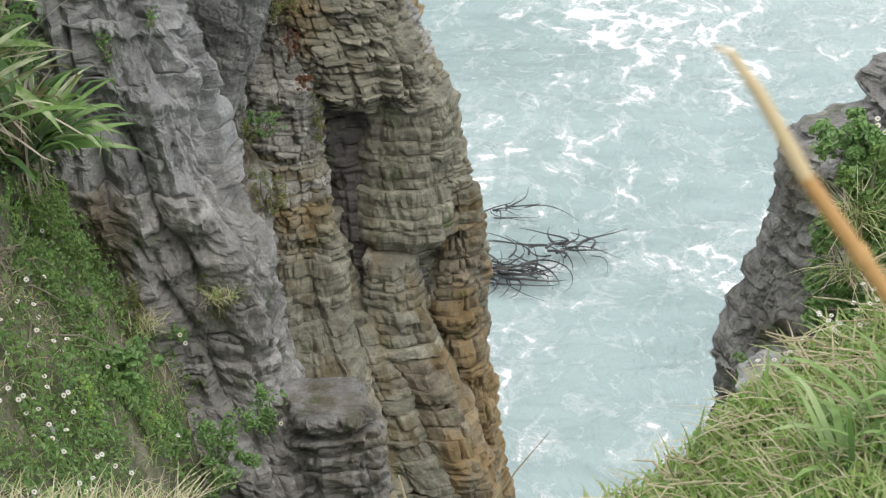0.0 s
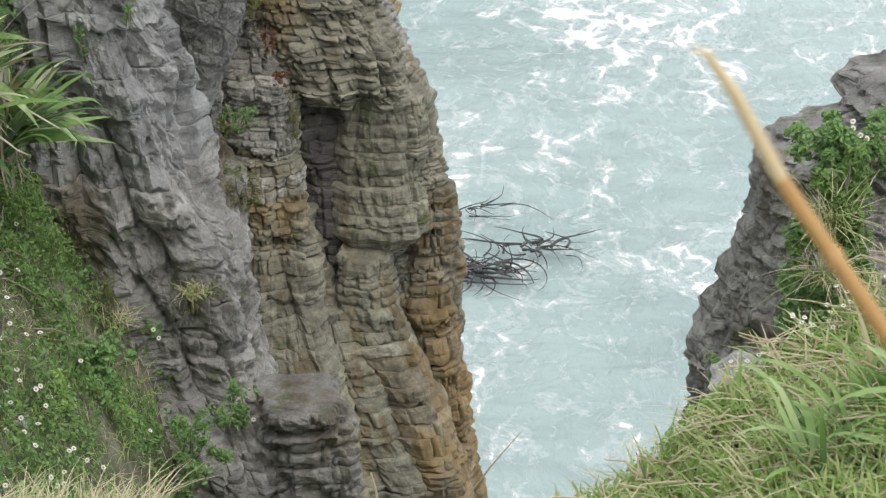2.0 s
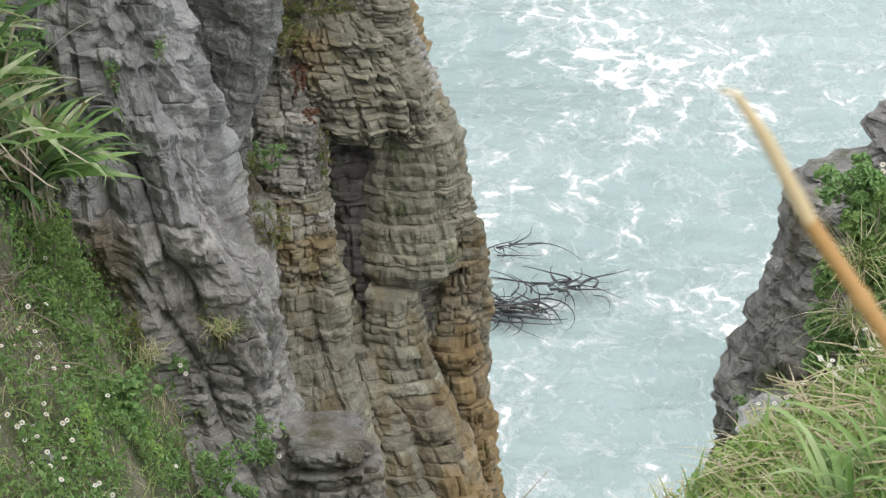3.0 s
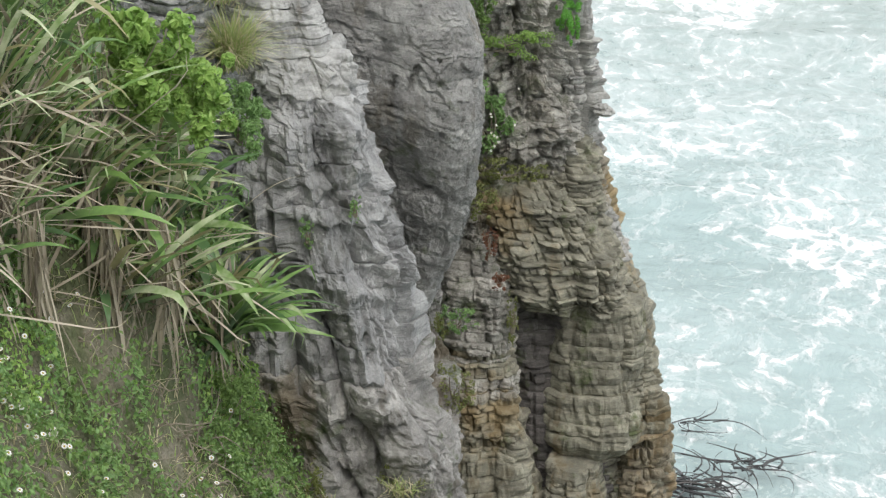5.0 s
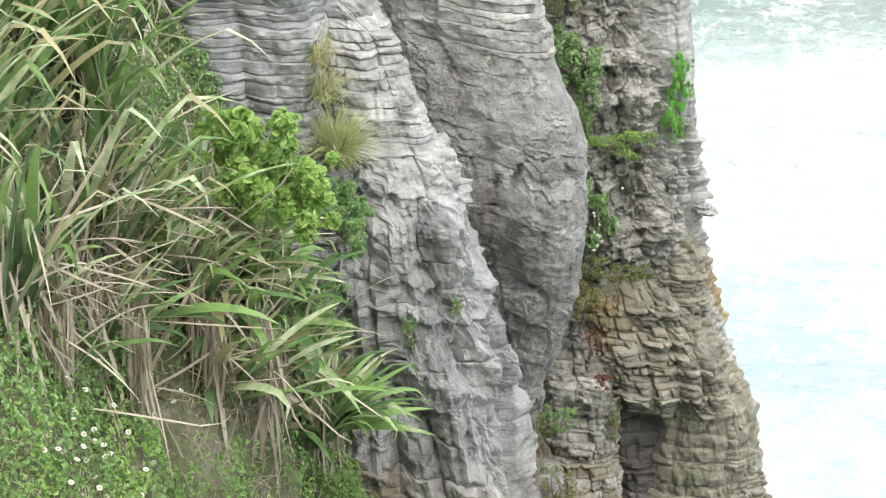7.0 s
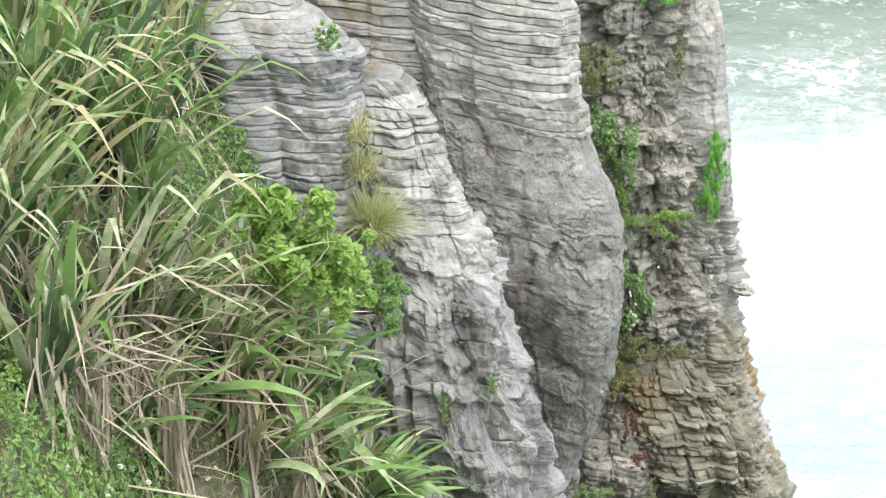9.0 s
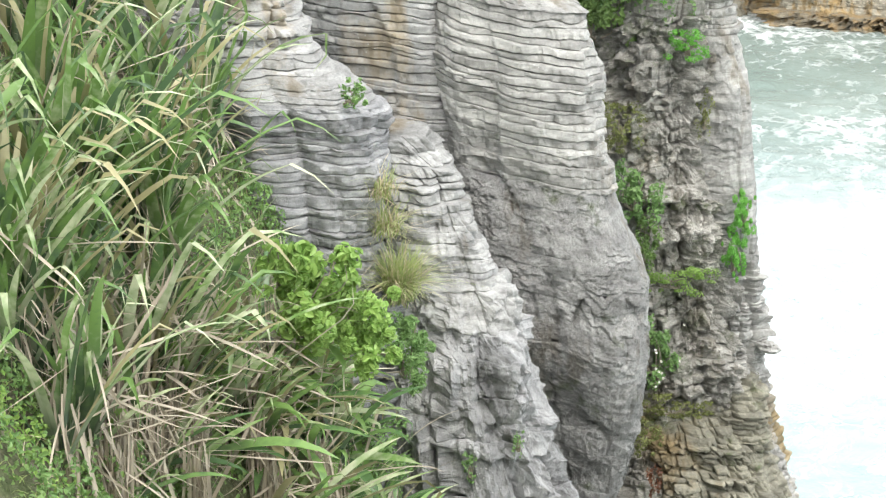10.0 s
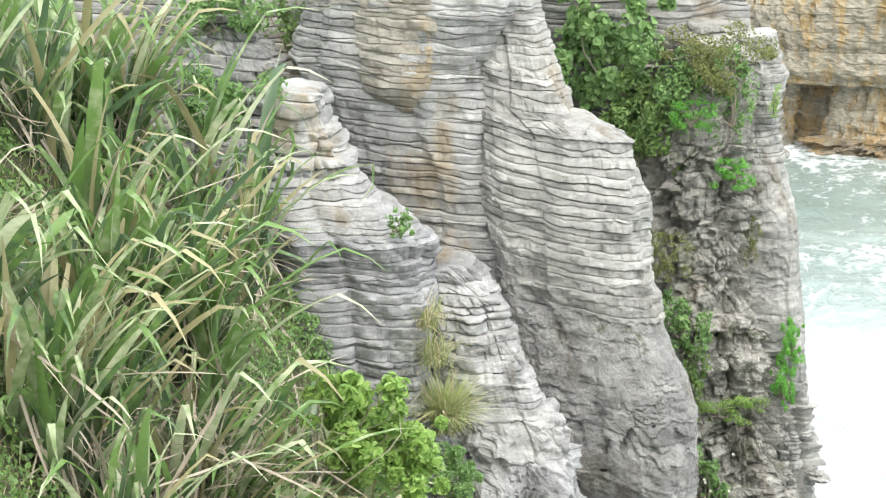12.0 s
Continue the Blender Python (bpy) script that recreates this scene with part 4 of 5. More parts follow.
def tufts_mesh(points, lengths, width, rng, lean=0.5, toward=(0, 0)):
    """Grass blades: bent tapering strips."""
    n = len(points)
    a = rng.uniform(0, 2 * math.pi, n)
    d = np.stack([np.cos(a) * lean + toward[0], np.sin(a) * lean + toward[1]], 1) * rng.uniform(0.3, 1.4, n)[:, None]
    side = np.stack([-np.sin(a), np.cos(a), 0 * a], 1)
    L = lengths * rng.uniform(0.6, 1.2, n)
    v, along = [], []
    for u, w in ((0, 1), (0.4, 0.9), (0.75, 0.6), (1.0, 0.08)):
        p = points.copy()
        p[:, :2] += d * (L * u ** 1.7)[:, None]
        p[:, 2] += L * (u - 0.45 * u * u * np.clip(np.linalg.norm(d, axis=1), 0, 1.6))
        v += [p - side * width * w / 2, p + side * width * w / 2]
        along += [np.full(n, u)] * 2
    v = np.stack(v, 1).reshape(-1, 3)
    along = np.stack(along, 1).reshape(-1)
    faces = []
    for i in range(n):
        o = i * 8
        faces += [(o + k, o + k + 1, o + k + 3, o + k + 2) for k in (0, 2, 4)]
    return v, faces, along


def shrub(at, radii, count, size, mat, label, seed, name="shrub", clumps=9, wide=0.55):
    """A leafy shrub: uneven clumps of leaves over a few twigs."""
    rng = np.random.default_rng(seed)
    thing = empty(name, at)
    tiny = size < 0.032
    cen = rng.normal(0, 0.62 if tiny else 0.55, (clumps, 3)).clip(-1, 1) * np.array(radii)
    rad = rng.uniform(0.08, 0.34, clumps) if tiny else rng.uniform(0.14, 0.44, clumps)
    k = rng.integers(0, clumps, count)
    d = rng.normal(0, 1, (count, 3))
    d /= np.linalg.norm(d, axis=1)[:, None]
    p = cen[k] + d * (rad[k] * rng.uniform(0.2, 1.1, count) ** 0.5)[:, None] * np.array(radii)
    v, f = leaves_mesh(p, d + np.array([0, -0.3, 0.6]), size, rng, wide)
    link_mesh("foliage", v, f, mat, thing)
    for q in range(7):
        end = (cen[q % clumps] + rng.normal(0, 0.2, 3) * np.array(radii)) * (0.5 if tiny else 0.9)
        start = np.array([rng.uniform(-0.2, 0.2) * radii[0], 0.2 * radii[1], -0.8 * radii[2]])
        link_mesh("twig", *tube([start, (start + end) / 2 + rng.normal(0, 0.15, 3) * np.array(radii), end], [0.012, 0.008, 0.004], 5), TWIG, thing)
    return tagged(thing, label, "shrub", "shrubs on the rocks")


def bank_points(n, x0, x1, y0, y1, rng, lift=0.0):
    x, y = rng.uniform(x0, x1, n), rng.uniform(y0, y1, n)
    z = ground_height(x, y)
    nx = (ground_height(x + 0.05, y) - z) / 0.05
    ny = (ground_height(x, y + 0.05) - z) / 0.05
    nrm = np.stack([-nx, -ny, np.ones(n)], 1)
    nrm /= np.linalg.norm(nrm, axis=1)[:, None]
    p = np.stack([x, y, z], 1) + nrm * (lift * rng.random(n))[:, None]
    return p, nrm


def bank_cover():
    rng = np.random.default_rng(61)
    p, nrm = bank_points(110000, -7.4, -1.9, 10.2, 17.8, rng, 0.1)
    patch = fbm(p[:, 0] * 1.3, p[:, 1] * 1.3, p[:, 2] * 1.3, 3, 71)
    green = patch + rng.normal(0, 0.2, len(p))
    p = p + nrm * (0.16 * np.clip(fbm(p[:, 0] * 4, p[:, 1] * 4, p[:, 2] * 4, 2, 72), 0, 1))[:, None]
    for name, keep, size, mat, label in (
        ("ground_cover", green > 0.62, 0.044, LEAF_LIME, "rosettes of bright yellowish-green leaves on the bank"),
        ("ground_cover", (green <= 0.62) & (green > 0.16), 0.044, LEAF, "mat of small bright green leaves on the bank"),
        ("ground_cover", (green <= 0.16) & (green > -0.12), 0.048, LEAF_DARK, "mat of dark green leaves on the bank"),
    ):
        v, f = leaves_mesh(p[keep] + nrm[keep] * 0.03, nrm[keep], size, rng)
        tagged(link_mesh(name, v, f, mat), label, "ground cover", kind="stuff")
    q, qn = bank_points(8000, -7.0, -1.7, 10.2, 17.6, rng)
    v, f, al = tufts_mesh(q, np.full(len(q), 0.13), 0.011, rng, 0.8, (0.25, -0.2))
    tagged(link_mesh("grass", v, f, GRASS, along=al), "green grass tufts on the bank", "grass", kind="stuff")
    q, qn = bank_points(7000, -7.0, -1.7, 10.2, 17.6, rng)
    keep = fbm(q[:, 0] * 1.1, q[:, 1] * 1.1, q[:, 2], 3, 88) > 0.0
    v, f, al = tufts_mesh(q[keep], np.full(keep.sum(), 0.17), 0.008, rng, 0.9, (0.3, -0.3))
    tagged(link_mesh("dry_grass", v, f, STRAW, along=al), "dry straw-coloured grass on the bank", "grass", kind="stuff")


bank_cover()


def twig_tangle(x, y, n, size, label, seed):
    """Bare dead twigs matted on the bank."""
    rng = np.random.default_rng(seed)
    thing = empty("dead_twigs", (x, y, ground_at(x, y)))
    for _ in range(n):
        p = rng.normal(0, size * 0.5, 3) * np.array((1, 0.6, 1))
        p[2] = ground_at(x + p[0], y + p[1]) - ground_at(x, y) + abs(rng.normal(0, 0.06))
        d = rng.normal(0, 1, 3) * np.array((1, 0.5, 0.8))
        d *= size * rng.uniform(0.4, 0.9) / np.linalg.norm(d)
        bend = rng.normal(0, size * 0.12, 3)
        link_mesh("twig", *tube([p, p + d * 0.35 + bend, p + d * 0.7 + bend * 0.6, p + d], [0.007, 0.006, 0.004, 0.002], 5), TWIG, thing)
    tagged(thing, label, "dead twigs", "dead twigs on the bank")


twig_tangle(-3.5, 13.9, 45, 0.45, "grey tangle of dead twigs on the bank", 81)
twig_tangle(-3.4, 14.55, 70, 0.5, "grey tangle of dead twigs below the flax", 82)
twig_tangle(-3.0, 15.0, 30, 0.4, "thin grey dead twigs on the bank's edge", 83)
twig_tangle(-4.3, 14.6, 30, 0.6, "bare grey twigs among dead flax", 84)


def shoulder_cover():
    """Grass, straw and broad leaves on the near shoulder, and the dry tuft at the left lip."""
    rng = np.random.default_rng(62)

    def spread(n, x0, x1, y0, y1):
        return bank_points(n, x0, x1, y0, y1, rng)[0]

    q = spread(7500, 0.27, 1.7, 3.6, 4.85)
    v, f, al = tufts_mesh(q, np.full(len(q), 0.1), 0.008, rng, 0.8, (-0.05, -0.1))
    tagged(link_mesh("grass", v, f, GRASS, along=al), "green grass on the near shoulder", "grass", kind="stuff")
    q = spread(2300, 0.27, 1.7, 3.6, 4.8)
    v, f, al = tufts_mesh(q, np.full(len(q), 0.115), 0.0055, rng, 1.2, (-0.1, -0.1))
    tagged(link_mesh("dry_grass", v, f, STRAW, along=al), "dry straw tangled in the near grass", "grass", kind="stuff")
    p, nrm = bank_points(15000, 0.27, 1.7, 3.7, 4.85, rng, 0.06)
    v, f = leaves_mesh(p, nrm, 0.019, rng)
    tagged(link_mesh("ground_cover", v, f, LEAF_LIME, None), "tiny green leaves among the near grass", "ground cover", kind="stuff")
    q = spread(1500, -1.7, -0.62, 4.9, 5.75)
    v, f, al = tufts_mesh(q, np.full(len(q), 0.16), 0.004, rng, 0.8, (0.2, 0.1))
    tagged(link_mesh("dry_grass", v, f, STRAW, along=al), "pale dry grass on the ledge lip", "grass", kind="stuff")
    q = spread(400, -1.7, -0.62, 4.9, 5.75)
    v, f, al = tufts_mesh(q, np.full(len(q), 0.15), 0.005, rng, 0.7, (0.2, 0.1))
    tagged(link_mesh("grass", v, f, GRASS, along=al), "green grass in the dry tuft", "grass", kind="stuff")


shoulder_cover()
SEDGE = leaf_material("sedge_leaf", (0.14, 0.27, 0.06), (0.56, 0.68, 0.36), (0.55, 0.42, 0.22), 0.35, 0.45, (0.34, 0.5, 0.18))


def sedge_clump(x, y, n, label, seed):
    """Broad arching leaves that rise from one root."""
    rng = random.Random(seed)
    thing = empty("sedge_clump", (x, y, ground_at(x, y)))
    for k in range(n):
        me = blade_mesh("leaf", rng.uniform(0.12, 0.3) * (1.35 if y < 4.0 else 1), rng.uniform(0.008, 0.02), rng.uniform(10, 40), rng.uniform(30, 85), rng.choice((0, 0, 50)), SEDGE if rng.random() < 0.92 else FLAX_OLD, seed * 50 + k)
        ob = new("leaf", me)
        ob.parent = thing
        ob.matrix_local = pose(rng.gauss(0, 0.02), rng.gauss(0, 0.02), -0.01, 0, 0, rng.gauss(190, 75)) @ pose(0, 0, 0, 0, rng.uniform(0, 30), 0)
    tagged(thing, label, "sedge", "sedge clumps on the shoulder")


R = random.Random(17)
for i in range(15):
    x = 0.72 + 0.42 * math.sqrt(R.random())
    y = R.uniform(3.7, 4.15)
    sedge_clump(x, y, R.randint(6, 11), "broad-leaved pale green sedge clump in the grass", 600 + i)
for i, (x, y) in enumerate(((0.455, 4.5), (0.6, 4.62), (0.74, 4.5))):
    thing = empty("grass_blade", (x, y, ground_at(x, y)))
    for k in range(3):
        ob = new("leaf", blade_mesh("leaf", 0.23 - 0.05 * k, 0.014, 2 + 4 * k, 8 + 14 * k, 0, SEDGE, 950 + 3 * i + k))
        ob.parent = thing
        ob.matrix_local = pose(0, 0, -0.02, 0, 0, 140 * k + 40 * i)
    tagged(thing, "upright green grass blades at the shoulder's edge", "grass")


def straw_tangle(x, y, n, label, seed):
    """Dead stalks, each kinked once or twice, lying over the grass."""
    rng = random.Random(seed)
    thing = empty("straw_tangle", (x, y, ground_at(x, y)))
    for _ in range(n):
        px, py = rng.gauss(0, 0.07), rng.gauss(0, 0.06)
        p = np.array([px, py, ground_at(x + px, y + py) - ground_at(x, y) + rng.uniform(0.02, 0.09)])
        a, path = rng.uniform(0, 2 * math.pi), [p]
        for k in range(3):
            step = rng.uniform(0.03, 0.09)
            p = p + np.array([math.cos(a), 0.7 * math.sin(a), rng.uniform(-0.35, 0.45)]) * step
            path += [p - (p - path[-1]) * 0.06, p]
            a += rng.choice((-1, 1)) * rng.uniform(0.2, 1.5)
        w = rng.uniform(0.0016, 0.0038)
        link_mesh("stalk", *tube(path, [w * (1 - 0.1 * k) for k in range(len(path))], 5), STRAW, thing)
    tagged(thing, label, "dead stalks", "dead stalks on the shoulder")


for i in range(26):
    straw_tangle(R.uniform(0.36, 1.15), R.uniform(3.9, 4.62), 11, "pale kinked dead stalks lying over the grass", 700 + i)


def bare_stalk(path, radii, mat, label):
    """One lone dry stalk or twig at the lip of the ledge."""
    x, y, _ = path[0]
    base = np.array((x, y, ground_at(x, y)))
    pts = [np.array((0, 0, -0.02))] + [np.array(q) - base for q in path]
    thing = empty("dry_stalk", base)
    link_mesh("stalk", *tube(pts, [radii[0]] + list(radii), 6), mat, thing)
    tagged(thing, label, "dead stalks")


bare_stalk([(0.12, 5.0, 21.58), (0.19, 5.0, 21.69), (0.27, 5.0, 21.8)], (0.003, 0.002, 0.0008), STRAW, "thin pale straw leaning out over the drop")
bare_stalk([(-0.11, 5.0, 21.6), (-0.125, 5.0, 21.67)], (0.004, 0.003), STRAW, "short broken white straw at the lip")
bare_stalk([(0.555, 4.5, 21.93), (0.535, 4.5, 21.99), (0.51, 4.5, 22.06)], (0.003, 0.0025, 0.001), TWIG, "thin brown twig at the edge of the grass")


def daisy(at, size, height):
    """White daisy: a stem, a ring of petals and a yellow centre."""
    thing = empty("daisy", at)
    link_mesh("stem", *tube([(0, 0, 0), (0.1 * height, 0, height * 0.6), (0.12 * height, 0, height)], [size * 0.05] * 3, 5), GRASS, thing)
    c = np.array([0.12 * height, 0, height])
    v, f = [], []
    for k in range(14):
        a = 2 * math.pi * k / 14
        d, e = np.array([math.cos(a), math.sin(a), 0]), np.array([-math.sin(a), math.cos(a), 0])
        o = len(v)
        v += [c + d * size * 0.1, c + d * size * 0.34 - e * size * 0.1 + (0, 0, size * 0.06), c + d * size * 0.5, c + d * size * 0.34 + e * size * 0.1 + (0, 0, size * 0.06)]
        f.append((o, o + 1, o + 2, o + 3))
    head = link_mesh("flower_head", v, f, PETAL, thing)
    link_mesh("flower_centre", *tube([c + (0, 0, -0.02 * size), c + (0, 0, 0.05 * size), c + (0, 0, 0.1 * size)], [size * 0.16, size * 0.15, size * 0.05], 8), CENTRE, head)
    return tagged(thing, "small white daisy on a thin green stem", "flower", "daisies on the banks")


def daisies():
    rng = random.Random(91)
    first = daisy((-2.7, 13.6, ground_at(-2.7, 13.6)), 0.044, 0.2)
    for _ in range(85):
        x, y = rng.gauss(-2.75, 0.36), rng.gauss(13.6, 0.7)
        copy_thing(first, pose(x, y, ground_at(x, y) + 0.02, rng.uniform(10, 50), rng.uniform(-20, 30), rng.uniform(-60, 60)))
    for _ in range(70):
        x, y = rng.gauss(-3.98, 0.2), rng.gauss(12.7, 0.5)
        copy_thing(first, pose(x, y, ground_at(x, y) + 0.02, rng.uniform(10, 50), rng.uniform(-20, 30), rng.uniform(-60, 60)))
    for _ in range(16):
        copy_thing(first, pose(rng.uniform(2.7, 3.3), rng.uniform(13.4, 13.6), rng.uniform(18.4, 18.6), rng.uniform(20, 60), rng.uniform(-20, 30), rng.uniform(-60, 60)))
    near = daisy((0.8, 4.62, ground_at(0.8, 4.62)), 0.014, 0.115)
    for _ in range(60):
        x = rng.uniform(0.56, 1.2)
        y = rng.uniform(4.64, 4.74)
        copy_thing(near, pose(x, y, ground_at(x, y), rng.uniform(5, 32), rng.uniform(-14, 14), rng.uniform(-40, 40)))
    for _ in range(14):
        copy_thing(first, pose(rng.gauss(-1.5, 0.1), 20.5, rng.gauss(17.6, 0.22), rng.uniform(40, 70), rng.uniform(-20, 30), rng.uniform(-40, 40)) @ Matrix.Diagonal((0.6, 0.6, 0.6, 1)))
    for x, y, z in ((-2.2, 16.42, 15.5), (-2.16, 16.42, 15.42), (-1.4, 16.3, 14.7)):
        copy_thing(first, pose(x, y, z, 60, 0, 0))


daisies()


# ---- shrubs, tufts and moss on the rocks ----
RED_LEAF = leaf_material("red_succulent_leaf", (0.15, 0.06, 0.035), (0.27, 0.13, 0.07))
OLIVE = leaf_material("olive_moss", (0.12, 0.14, 0.045), (0.3, 0.33, 0.11))
SHRUBS = [
    # place, radii, leaves, leaf size, width, material, label
    ((-2.45, 21.15, 21.75), (0.5, 0.25, 0.62), 1900, 0.085, 0.9, LEAF, "round-leaved climber draping a rock column"),
    ((-2.15, 20.95, 21.05), (0.34, 0.2, 0.55), 2200, 0.055, 0.6, LEAF_DARK, "dark leafy shrub in the gully"),
    ((-1.85, 21.0, 21.5), (0.4, 0.25, 0.5), 2400, 0.05, 0.6, LEAF, "leafy shrub filling the gully"),
    ((-1.45, 20.85, 21.72), (0.46, 0.25, 0.32), 2400, 0.034, 0.5, OLIVE, "twiggy olive shrub on the rock top"),
    ((-1.3, 20.9, 21.35), (0.18, 0.15, 0.4), 800, 0.04, 0.6, LEAF, "green shrub hanging from the rock top"),
    ((-1.65, 20.75, 21.15), (0.18, 0.12, 0.13), 900, 0.02, 0.6, MOSS, "bright green cushion plant on broken rock"),
    ((-1.27, 20.75, 20.62), (0.17, 0.12, 0.12), 900, 0.02, 0.6, MOSS, "bright green cushion plant on a ledge"),
    ((-0.7, 20.95, 18.97), (0.1, 0.14, 0.17), 2800, 0.013, 0.7, MOSS, "bright green moss hanging on the pillar"),
    ((-0.78, 20.92, 18.58), (0.11, 0.13, 0.24), 3000, 0.013, 0.7, MOSS, "bright green moss streak on the pillar"),
    ((-0.93, 21.1, 21.25), (0.06, 0.08, 0.14), 200, 0.018, 0.6, LEAF_LIME, "small green moss patch near the pillar top"),
    ((-1.1, 20.98, 19.95), (0.07, 0.08, 0.22), 300, 0.026, 0.5, OLIVE, "olive moss streak in a joint"),
    ((-1.85, 20.55, 19.85), (0.18, 0.14, 0.2), 900, 0.028, 0.6, OLIVE, "mossy plants in a rock hollow"),
    ((-1.7, 20.5, 19.3), (0.22, 0.14, 0.28), 900, 0.045, 0.6, LEAF, "leafy plants in a rock hollow"),
    ((-1.6, 20.6, 18.75), (0.13, 0.1, 0.25), 500, 0.04, 0.6, LEAF_DARK, "dark trailing plant in a joint"),
    ((-1.35, 20.75, 18.35), (0.38, 0.12, 0.12), 1300, 0.02, 0.6, LEAF_LIME, "mossy strip along a ledge"),
    ((-1.45, 20.65, 17.6), (0.16, 0.12, 0.3), 700, 0.045, 0.6, LEAF, "leafy plant with tiny white flowers"),
    ((-1.3, 20.55, 17.12), (0.34, 0.1, 0.1), 800, 0.028, 0.6, OLIVE, "mossy strip above the brown cliff"),
    ((-1.55, 20.35, 16.9), (0.16, 0.1, 0.18), 500, 0.03, 0.6, OLIVE, "olive moss on the brown cliff"),
    ((-1.42, 20.2, 16.5), (0.06, 0.06, 0.16), 260, 0.028, 0.6, RED_LEAF, "reddish succulent in a cliff joint"),
    ((-1.3, 20.0, 16.2), (0.07, 0.05, 0.08), 200, 0.028, 0.6, RED_LEAF, "red succulent on the brown cliff"),
    ((-1.95, 19.3, 15.98), (0.2, 0.1, 0.12), 500, 0.028, 0.6, OLIVE, "moss cushion under the hanging face"),
    ((-1.18, 20.15, 15.75), (0.05, 0.05, 0.22), 260, 0.026, 0.6, OLIVE, "olive moss beside a dark hollow"),
    ((-1.66, 19.5, 16.0), (0.16, 0.1, 0.12), 600, 0.026, 0.6, LEAF, "fresh green moss on a rock shelf"),
    ((-1.6, 18.75, 15.65), (0.14, 0.08, 0.22), 500, 0.024, 0.6, OLIVE, "olive moss in the joints of a grey rib"),
    ((-0.72, 16.15, 13.75), (0.15, 0.1, 0.17), 500, 0.036, 0.6, LEAF, "green plant at the foot of the ledge"),
    ((-1.75, 18.5, 15.2), (0.12, 0.08, 0.3), 350, 0.024, 0.6, OLIVE, "thin moss on a grey rib"),
    ((-1.88, 16.7, 15.7), (0.17, 0.08, 0.24), 260, 0.03, 0.35, OLIVE, "grey-green tuft on the rough face"),
    ((-1.9, 15.75, 14.75), (0.3, 0.2, 0.32), 1100, 0.045, 0.6, LEAF, "leafy green plant at the foot of the face"),
    ((-1.5, 16.4, 14.8), (0.13, 0.1, 0.17), 400, 0.04, 0.6, LEAF, "small leafy plant beside a ledge"),
    ((-2.22, 16.45, 15.48), (0.07, 0.06, 0.07), 120, 0.035, 0.6, LEAF, "tiny plant rooted in the rough face"),
    ((-2.5, 16.2, 15.9), (0.1, 0.08, 0.3), 260, 0.04, 0.3, OLIVE, "dry tuft in a rock cleft"),
    ((-2.5, 15.2, 15.9), (0.25, 0.2, 0.25), 700, 0.05, 0.7, LEAF, "leafy plant at the bank's edge"),
    ((-2.68, 16.9, 17.9), (0.05, 0.05, 0.12), 120, 0.03, 0.6, LEAF, "small green plant in a crack"),
    ((-2.3, 17.0, 18.1), (0.04, 0.04, 0.1), 90, 0.028, 0.6, LEAF, "small green plant in a crack"),
    ((-3.58, 15.1, 19.88), (0.3, 0.25, 0.34), 2200, 0.07, 0.6, LEAF_LIME, "broad-leaved lime green shrub among the flax"),
    ((-3.24, 15.3, 19.66), (0.28, 0.22, 0.3), 1900, 0.055, 0.6, LEAF_LIME, "broad-leaved green shrub beside the rock"),
    ((-3.15, 16.65, 18.92), (0.21, 0.18, 0.26), 2200, 0.035, 0.55, LEAF, "small-leaved green shrub against grey rock"),
    ((-3.42, 16.3, 18.25), (0.28, 0.2, 0.26), 2000, 0.035, 0.55, LEAF, "small-leaved shrub under the flax"),
    ((-3.1, 15.55, 16.95), (0.4, 0.25, 0.42), 2600, 0.035, 0.6, LEAF_DARK, "dense dark green shrub on the lower bank"),
    ((-3.2, 15.2, 16.6), (0.4, 0.25, 0.35), 1600, 0.045, 0.6, LEAF_DARK, "dark green shrub on the lower bank"),
    ((-3.74, 15.0, 20.12), (0.2, 0.15, 0.16), 600, 0.09, 0.42, LEAF_LIME, "bright lime rosette shrub among the flax"),
    ((-5.1, 17.15, 21.9), (0.4, 0.25, 0.3), 2200, 0.045, 0.55, LEAF, "soft green shrub behind the flax"),
    ((-5.05, 19.3, 22.1), (0.35, 0.2, 0.5), 1200, 0.045, 0.6, LEAF_DARK, "dark shrub in a cleft of the cliff"),
    ((-5.6, 18.6, 22.5), (0.5, 0.3, 0.4), 1500, 0.05, 0.6, LEAF, "green shrub at the cliff top"),
    ((-5.35, 13.1, 20.55), (0.3, 0.2, 0.3), 1200, 0.04, 0.6, LEAF, "ferny green plant between flax bushes"),
    ((-4.9, 13.2, 19.6), (0.3, 0.2, 0.25), 1200, 0.04, 0.6, LEAF_DARK, "dark leafy plant below the flax"),
    ((2.72, 13.4, 18.6), (0.22, 0.2, 0.15), 1300, 0.05, 0.5, LEAF, "leathery-leaved shrub on the pinnacle's crown"),
    ((3.0, 13.4, 18.55), (0.3, 0.2, 0.2), 900, 0.05, 0.5, LEAF, "leafy shrub with white flowers on the pinnacle"),
    ((2.7, 12.95, 18.35), (0.24, 0.16, 0.36), 1900, 0.055, 0.5, LEAF_DARK, "dark shrub hanging down the pinnacle"),
    ((2.66, 12.9, 17.9), (0.24, 0.16, 0.4), 1700, 0.055, 0.6, LEAF, "leafy shrub at the pinnacle's flank"),
    ((-3.65, 17.0, 20.95), (0.1, 0.06, 0.1), 160, 0.04, 0.55, LEAF, "small leafy plant on the stack's shoulder"),
    ((2.02, 13.3, 16.95), (0.05, 0.05, 0.14), 160, 0.035, 0.6, LEAF, "small plant on the pinnacle's edge"),
]
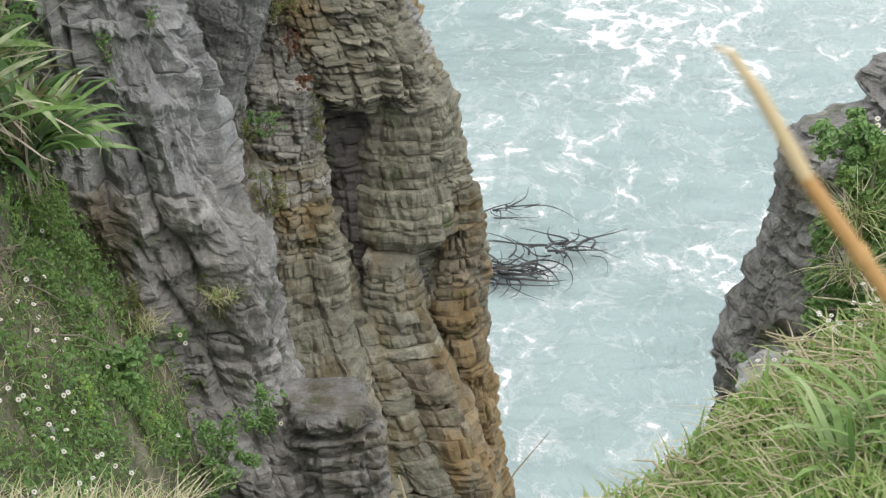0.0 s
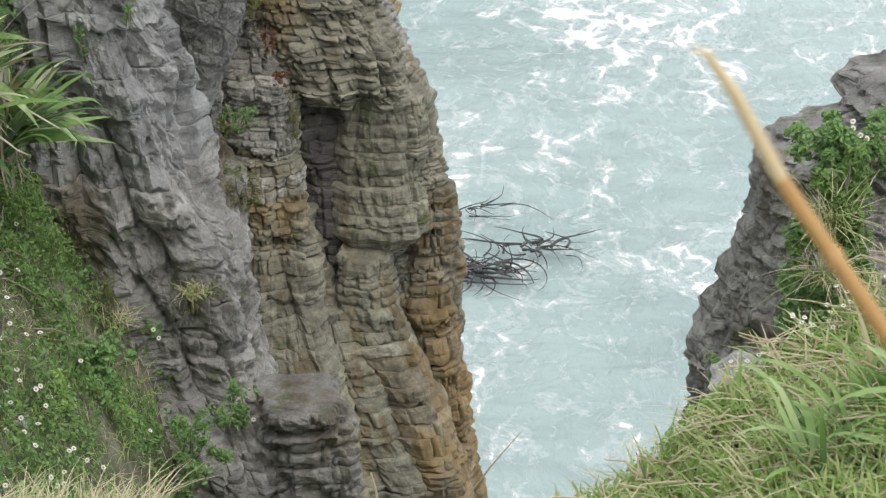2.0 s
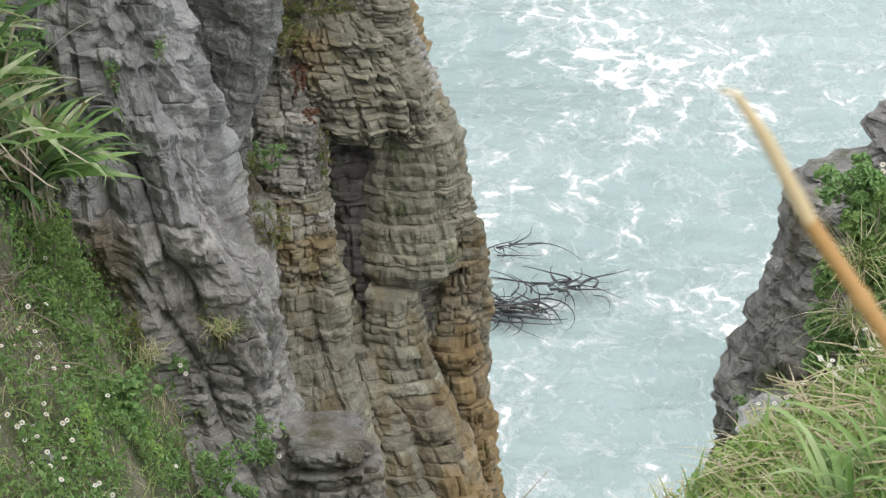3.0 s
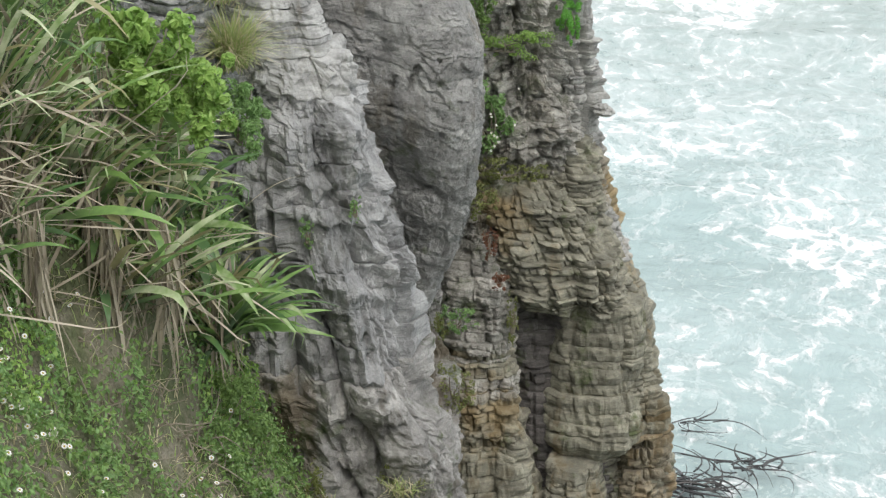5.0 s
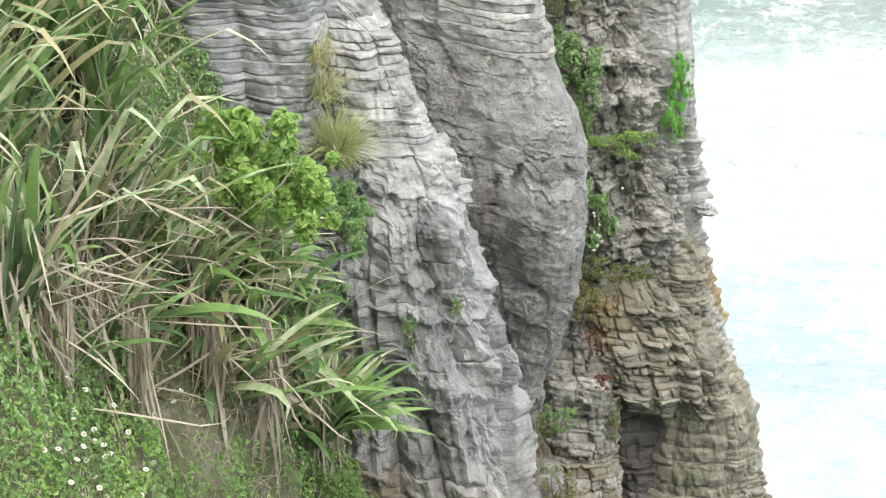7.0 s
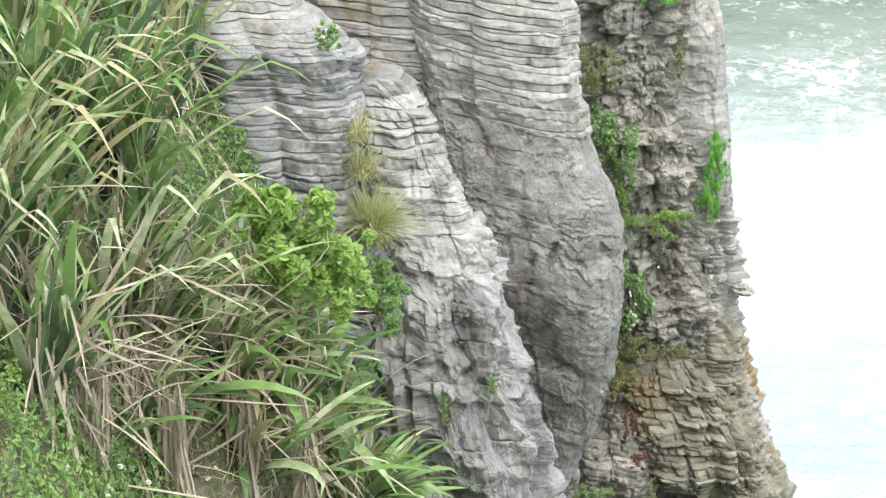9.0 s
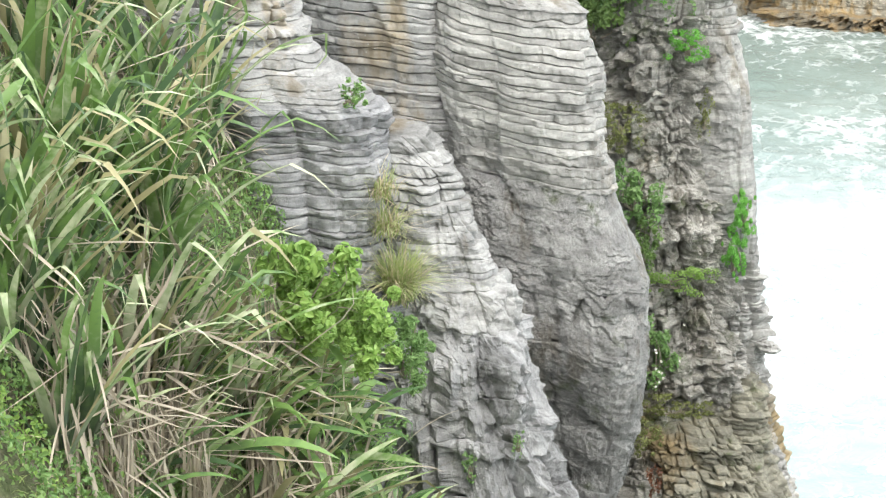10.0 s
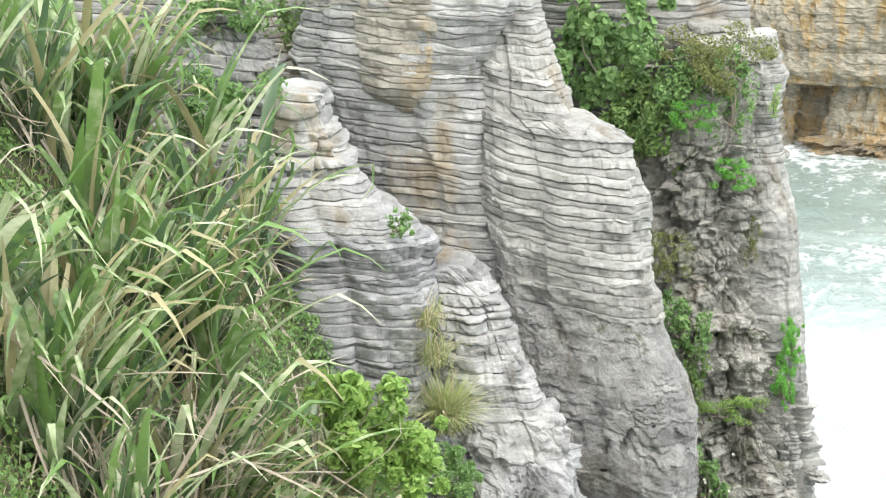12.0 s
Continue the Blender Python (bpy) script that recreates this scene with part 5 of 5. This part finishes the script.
for i, (at, radii, count, size, wide, mat, label) in enumerate(SHRUBS):
    shrub(at, radii, int(count * (1.8 if size < 0.021 else 1)), size, mat, label, 500 + i, "shrub" if max(radii) > 0.2 else "small_plant", 34 if size < 0.032 else 22, wide)


def tussock(at, n, length, mats, label, seed, fall=0.9):
    """A grass tussock that spills from a crack."""
    rng = np.random.default_rng(seed)
    thing = empty("tussock", at)
    for k, m in enumerate(mats):
        base = rng.normal(0, 1, (n, 3)) * np.array((0.06, 0.04, 0.03))
        v, f, al = tufts_mesh(base, np.full(n, length), 0.008, rng, fall, (0.15, -0.3))
        link_mesh("grass_tuft", v, f, m, thing, along=al)
    tagged(thing, label, "tussock", "tussocks on the rocks")


tussock((-3.33, 17.2, 19.2), 220, 0.5, (GRASS, GRASS, STRAW), "golden grass tussock in a rock cleft", 71, 0.75)
tussock((-3.42, 17.2, 19.75), 90, 0.35, (GRASS, STRAW), "thin grass in a rock cleft", 72)
tussock((-3.45, 17.2, 20.05), 60, 0.3, (GRASS, STRAW), "thin grass in a rock cleft", 73)
tussock((-4.35, 18.9, 22.35), 90, 0.5, (STRAW, STRAW), "dry grass hanging from the cliff", 74, 1.4)
tussock((-2.85, 21.0, 22.3), 90, 0.6, (STRAW, STRAW), "dry grass hanging over the climber", 75, 1.5)
tussock((-2.45, 16.1, 15.75), 40, 0.17, (STRAW, GRASS), "withered tuft on the rough face", 76, 1.2)
tussock((-1.85, 16.55, 15.75), 45, 0.15, (STRAW, GRASS), "pale dry tuft on the rough face", 77, 1.2)


tussock((2.62, 12.8, 18.3), 40, 0.4, (GRASS, STRAW), "long grass among the pinnacle's shrubs", 78, 1.1)
tussock((2.6, 12.75, 17.95), 40, 0.4, (GRASS, STRAW), "long grass hanging down the pinnacle", 79, 1.2)


# ---- loose stones ----
def stone(name, at, radii, mat, label, seed):
    rng = np.random.default_rng(seed)
    bm = bmesh.new()
    bmesh.ops.create_icosphere(bm, subdivisions=4, radius=1.0)
    p = np.array([v.co[:] for v in bm.verts])
    p = p * (1 + 0.22 * creased(p[:, 0] * 1.3, p[:, 1] * 1.3, p[:, 2] * 1.3 + seed, 3, seed))[:, None]
    for v, q in zip(bm.verts, p * np.array(radii)):
        v.co = q
    me = bpy.data.meshes.new(name)
    bm.to_mesh(me)
    bm.free()
    me.materials.append(mat)
    ob = new(name, me)
    ob.location = at
    ob.rotation_euler = (rng.uniform(-0.3, 0.3), rng.uniform(-0.3, 0.3), rng.uniform(0, 3))
    return tagged(ob, label, "stone")


stone("boulder", (0.83, 4.95, 21.96), (0.075, 0.07, 0.07), PALE, "pale limestone boulder behind the near grass", 3)
stone("boulder", (1.25, 5.2, 21.9), (0.13, 0.15, 0.14), FACE, "grey boulder half hidden by the near grass", 4)
stone("rock_spike", (-0.42, 21.25, 17.55), (0.17, 0.1, 0.05), GREY, "small grey spike of rock jutting from the pillar", 5)
stone("stone", (-2.8, 13.55, ground_at(-2.8, 13.55) + 0.05), (0.05, 0.05, 0.04), PALE, "pale rounded stone on the grassy bank", 6)
stone("boulder", (-4.25, 15.3, 19.55), (0.2, 0.15, 0.14), PALE, "pale boulder among the flax", 7)
stone("boulder", (-4.05, 15.55, 19.35), (0.16, 0.14, 0.14), GREY, "grey boulder among the flax", 8)

# ---- near reed stem, kelp on the water ----
def reed():
    thing = empty("reed_stem", (0.3, 0.9, ground_at(0.3, 0.9)))
    base = np.array(thing.location)
    path = [np.array(p) - base for p in ((0.3, 0.9, ground_at(0.3, 0.9)), (0.285, 0.9, 24.1), (0.25, 0.9, 24.42), (0.214, 0.9, 24.476), (0.16, 0.9, 24.555), (0.138, 0.9, 24.595), (0.124, 0.9, 24.615), (0.117, 0.9, 24.617))]
    link_mesh("stalk", *tube(path[:5], [0.004, 0.0042, 0.0042, 0.0042, 0.0036], 10), REED, thing)
    link_mesh("dry_tip", *tube(path[4:], [0.0036, 0.003, 0.0018, 0.0006], 10), REED_PALE, thing)
    link_mesh("node_ring", *tube([path[3] + (path[4] - path[3]) * k for k in (0.45, 0.5, 0.55)], [0.0041, 0.0048, 0.0041], 10), REED, thing)
    link_mesh("root_sheath", *tube([path[0] - (0, 0, 0.02), path[0] + (path[1] - path[0]) * 0.2, path[0] + (path[1] - path[0]) * 0.4], [0.007, 0.006, 0.0045], 10), REED, thing)
    tagged(thing, "bare tan reed stem close to the camera", "reed")


reed()


def kelp(x, y, n, size, seed, heading):
    """A raft of bull kelp: long dark ribbons curling on the water."""
    rng = random.Random(seed)
    thing = empty("kelp_raft", (x, y, 0.1))
    for _ in range(n):
        a = radians(heading + rng.gauss(0, 50))
        p = np.array([rng.gauss(0, size * 0.25), rng.gauss(0, size * 0.18), rng.uniform(0.0, 0.12)])
        path, radii, thick = [], [], rng.uniform(0.012, 0.04)
        L, bend = rng.uniform(0.5, 1.2) * size, rng.choice((-1, 1)) * rng.uniform(0.6, 2.6)
        for k in range(10):
            u = k / 9
            path.append(p + np.array([0, 0, 0.06 * math.sin(u * 5 + a)]))
            radii.append(thick * (1 - 0.8 * u))
            p = p + np.array([math.cos(a + bend * u), math.sin(a + bend * u), 0]) * L / 9
        link_mesh("kelp_blade", *tube(path, radii, 5), KELP, thing)
    tagged(thing, "raft of dark bull kelp ribbons on the water", "kelp", "kelp rafts")


kelp(1.5, 45.6, 34, 1.7, 5, 10)
kelp(2.65, 46.6, 22, 1.5, 6, 60)
kelp(1.15, 48.6, 9, 1.3, 8, -10)
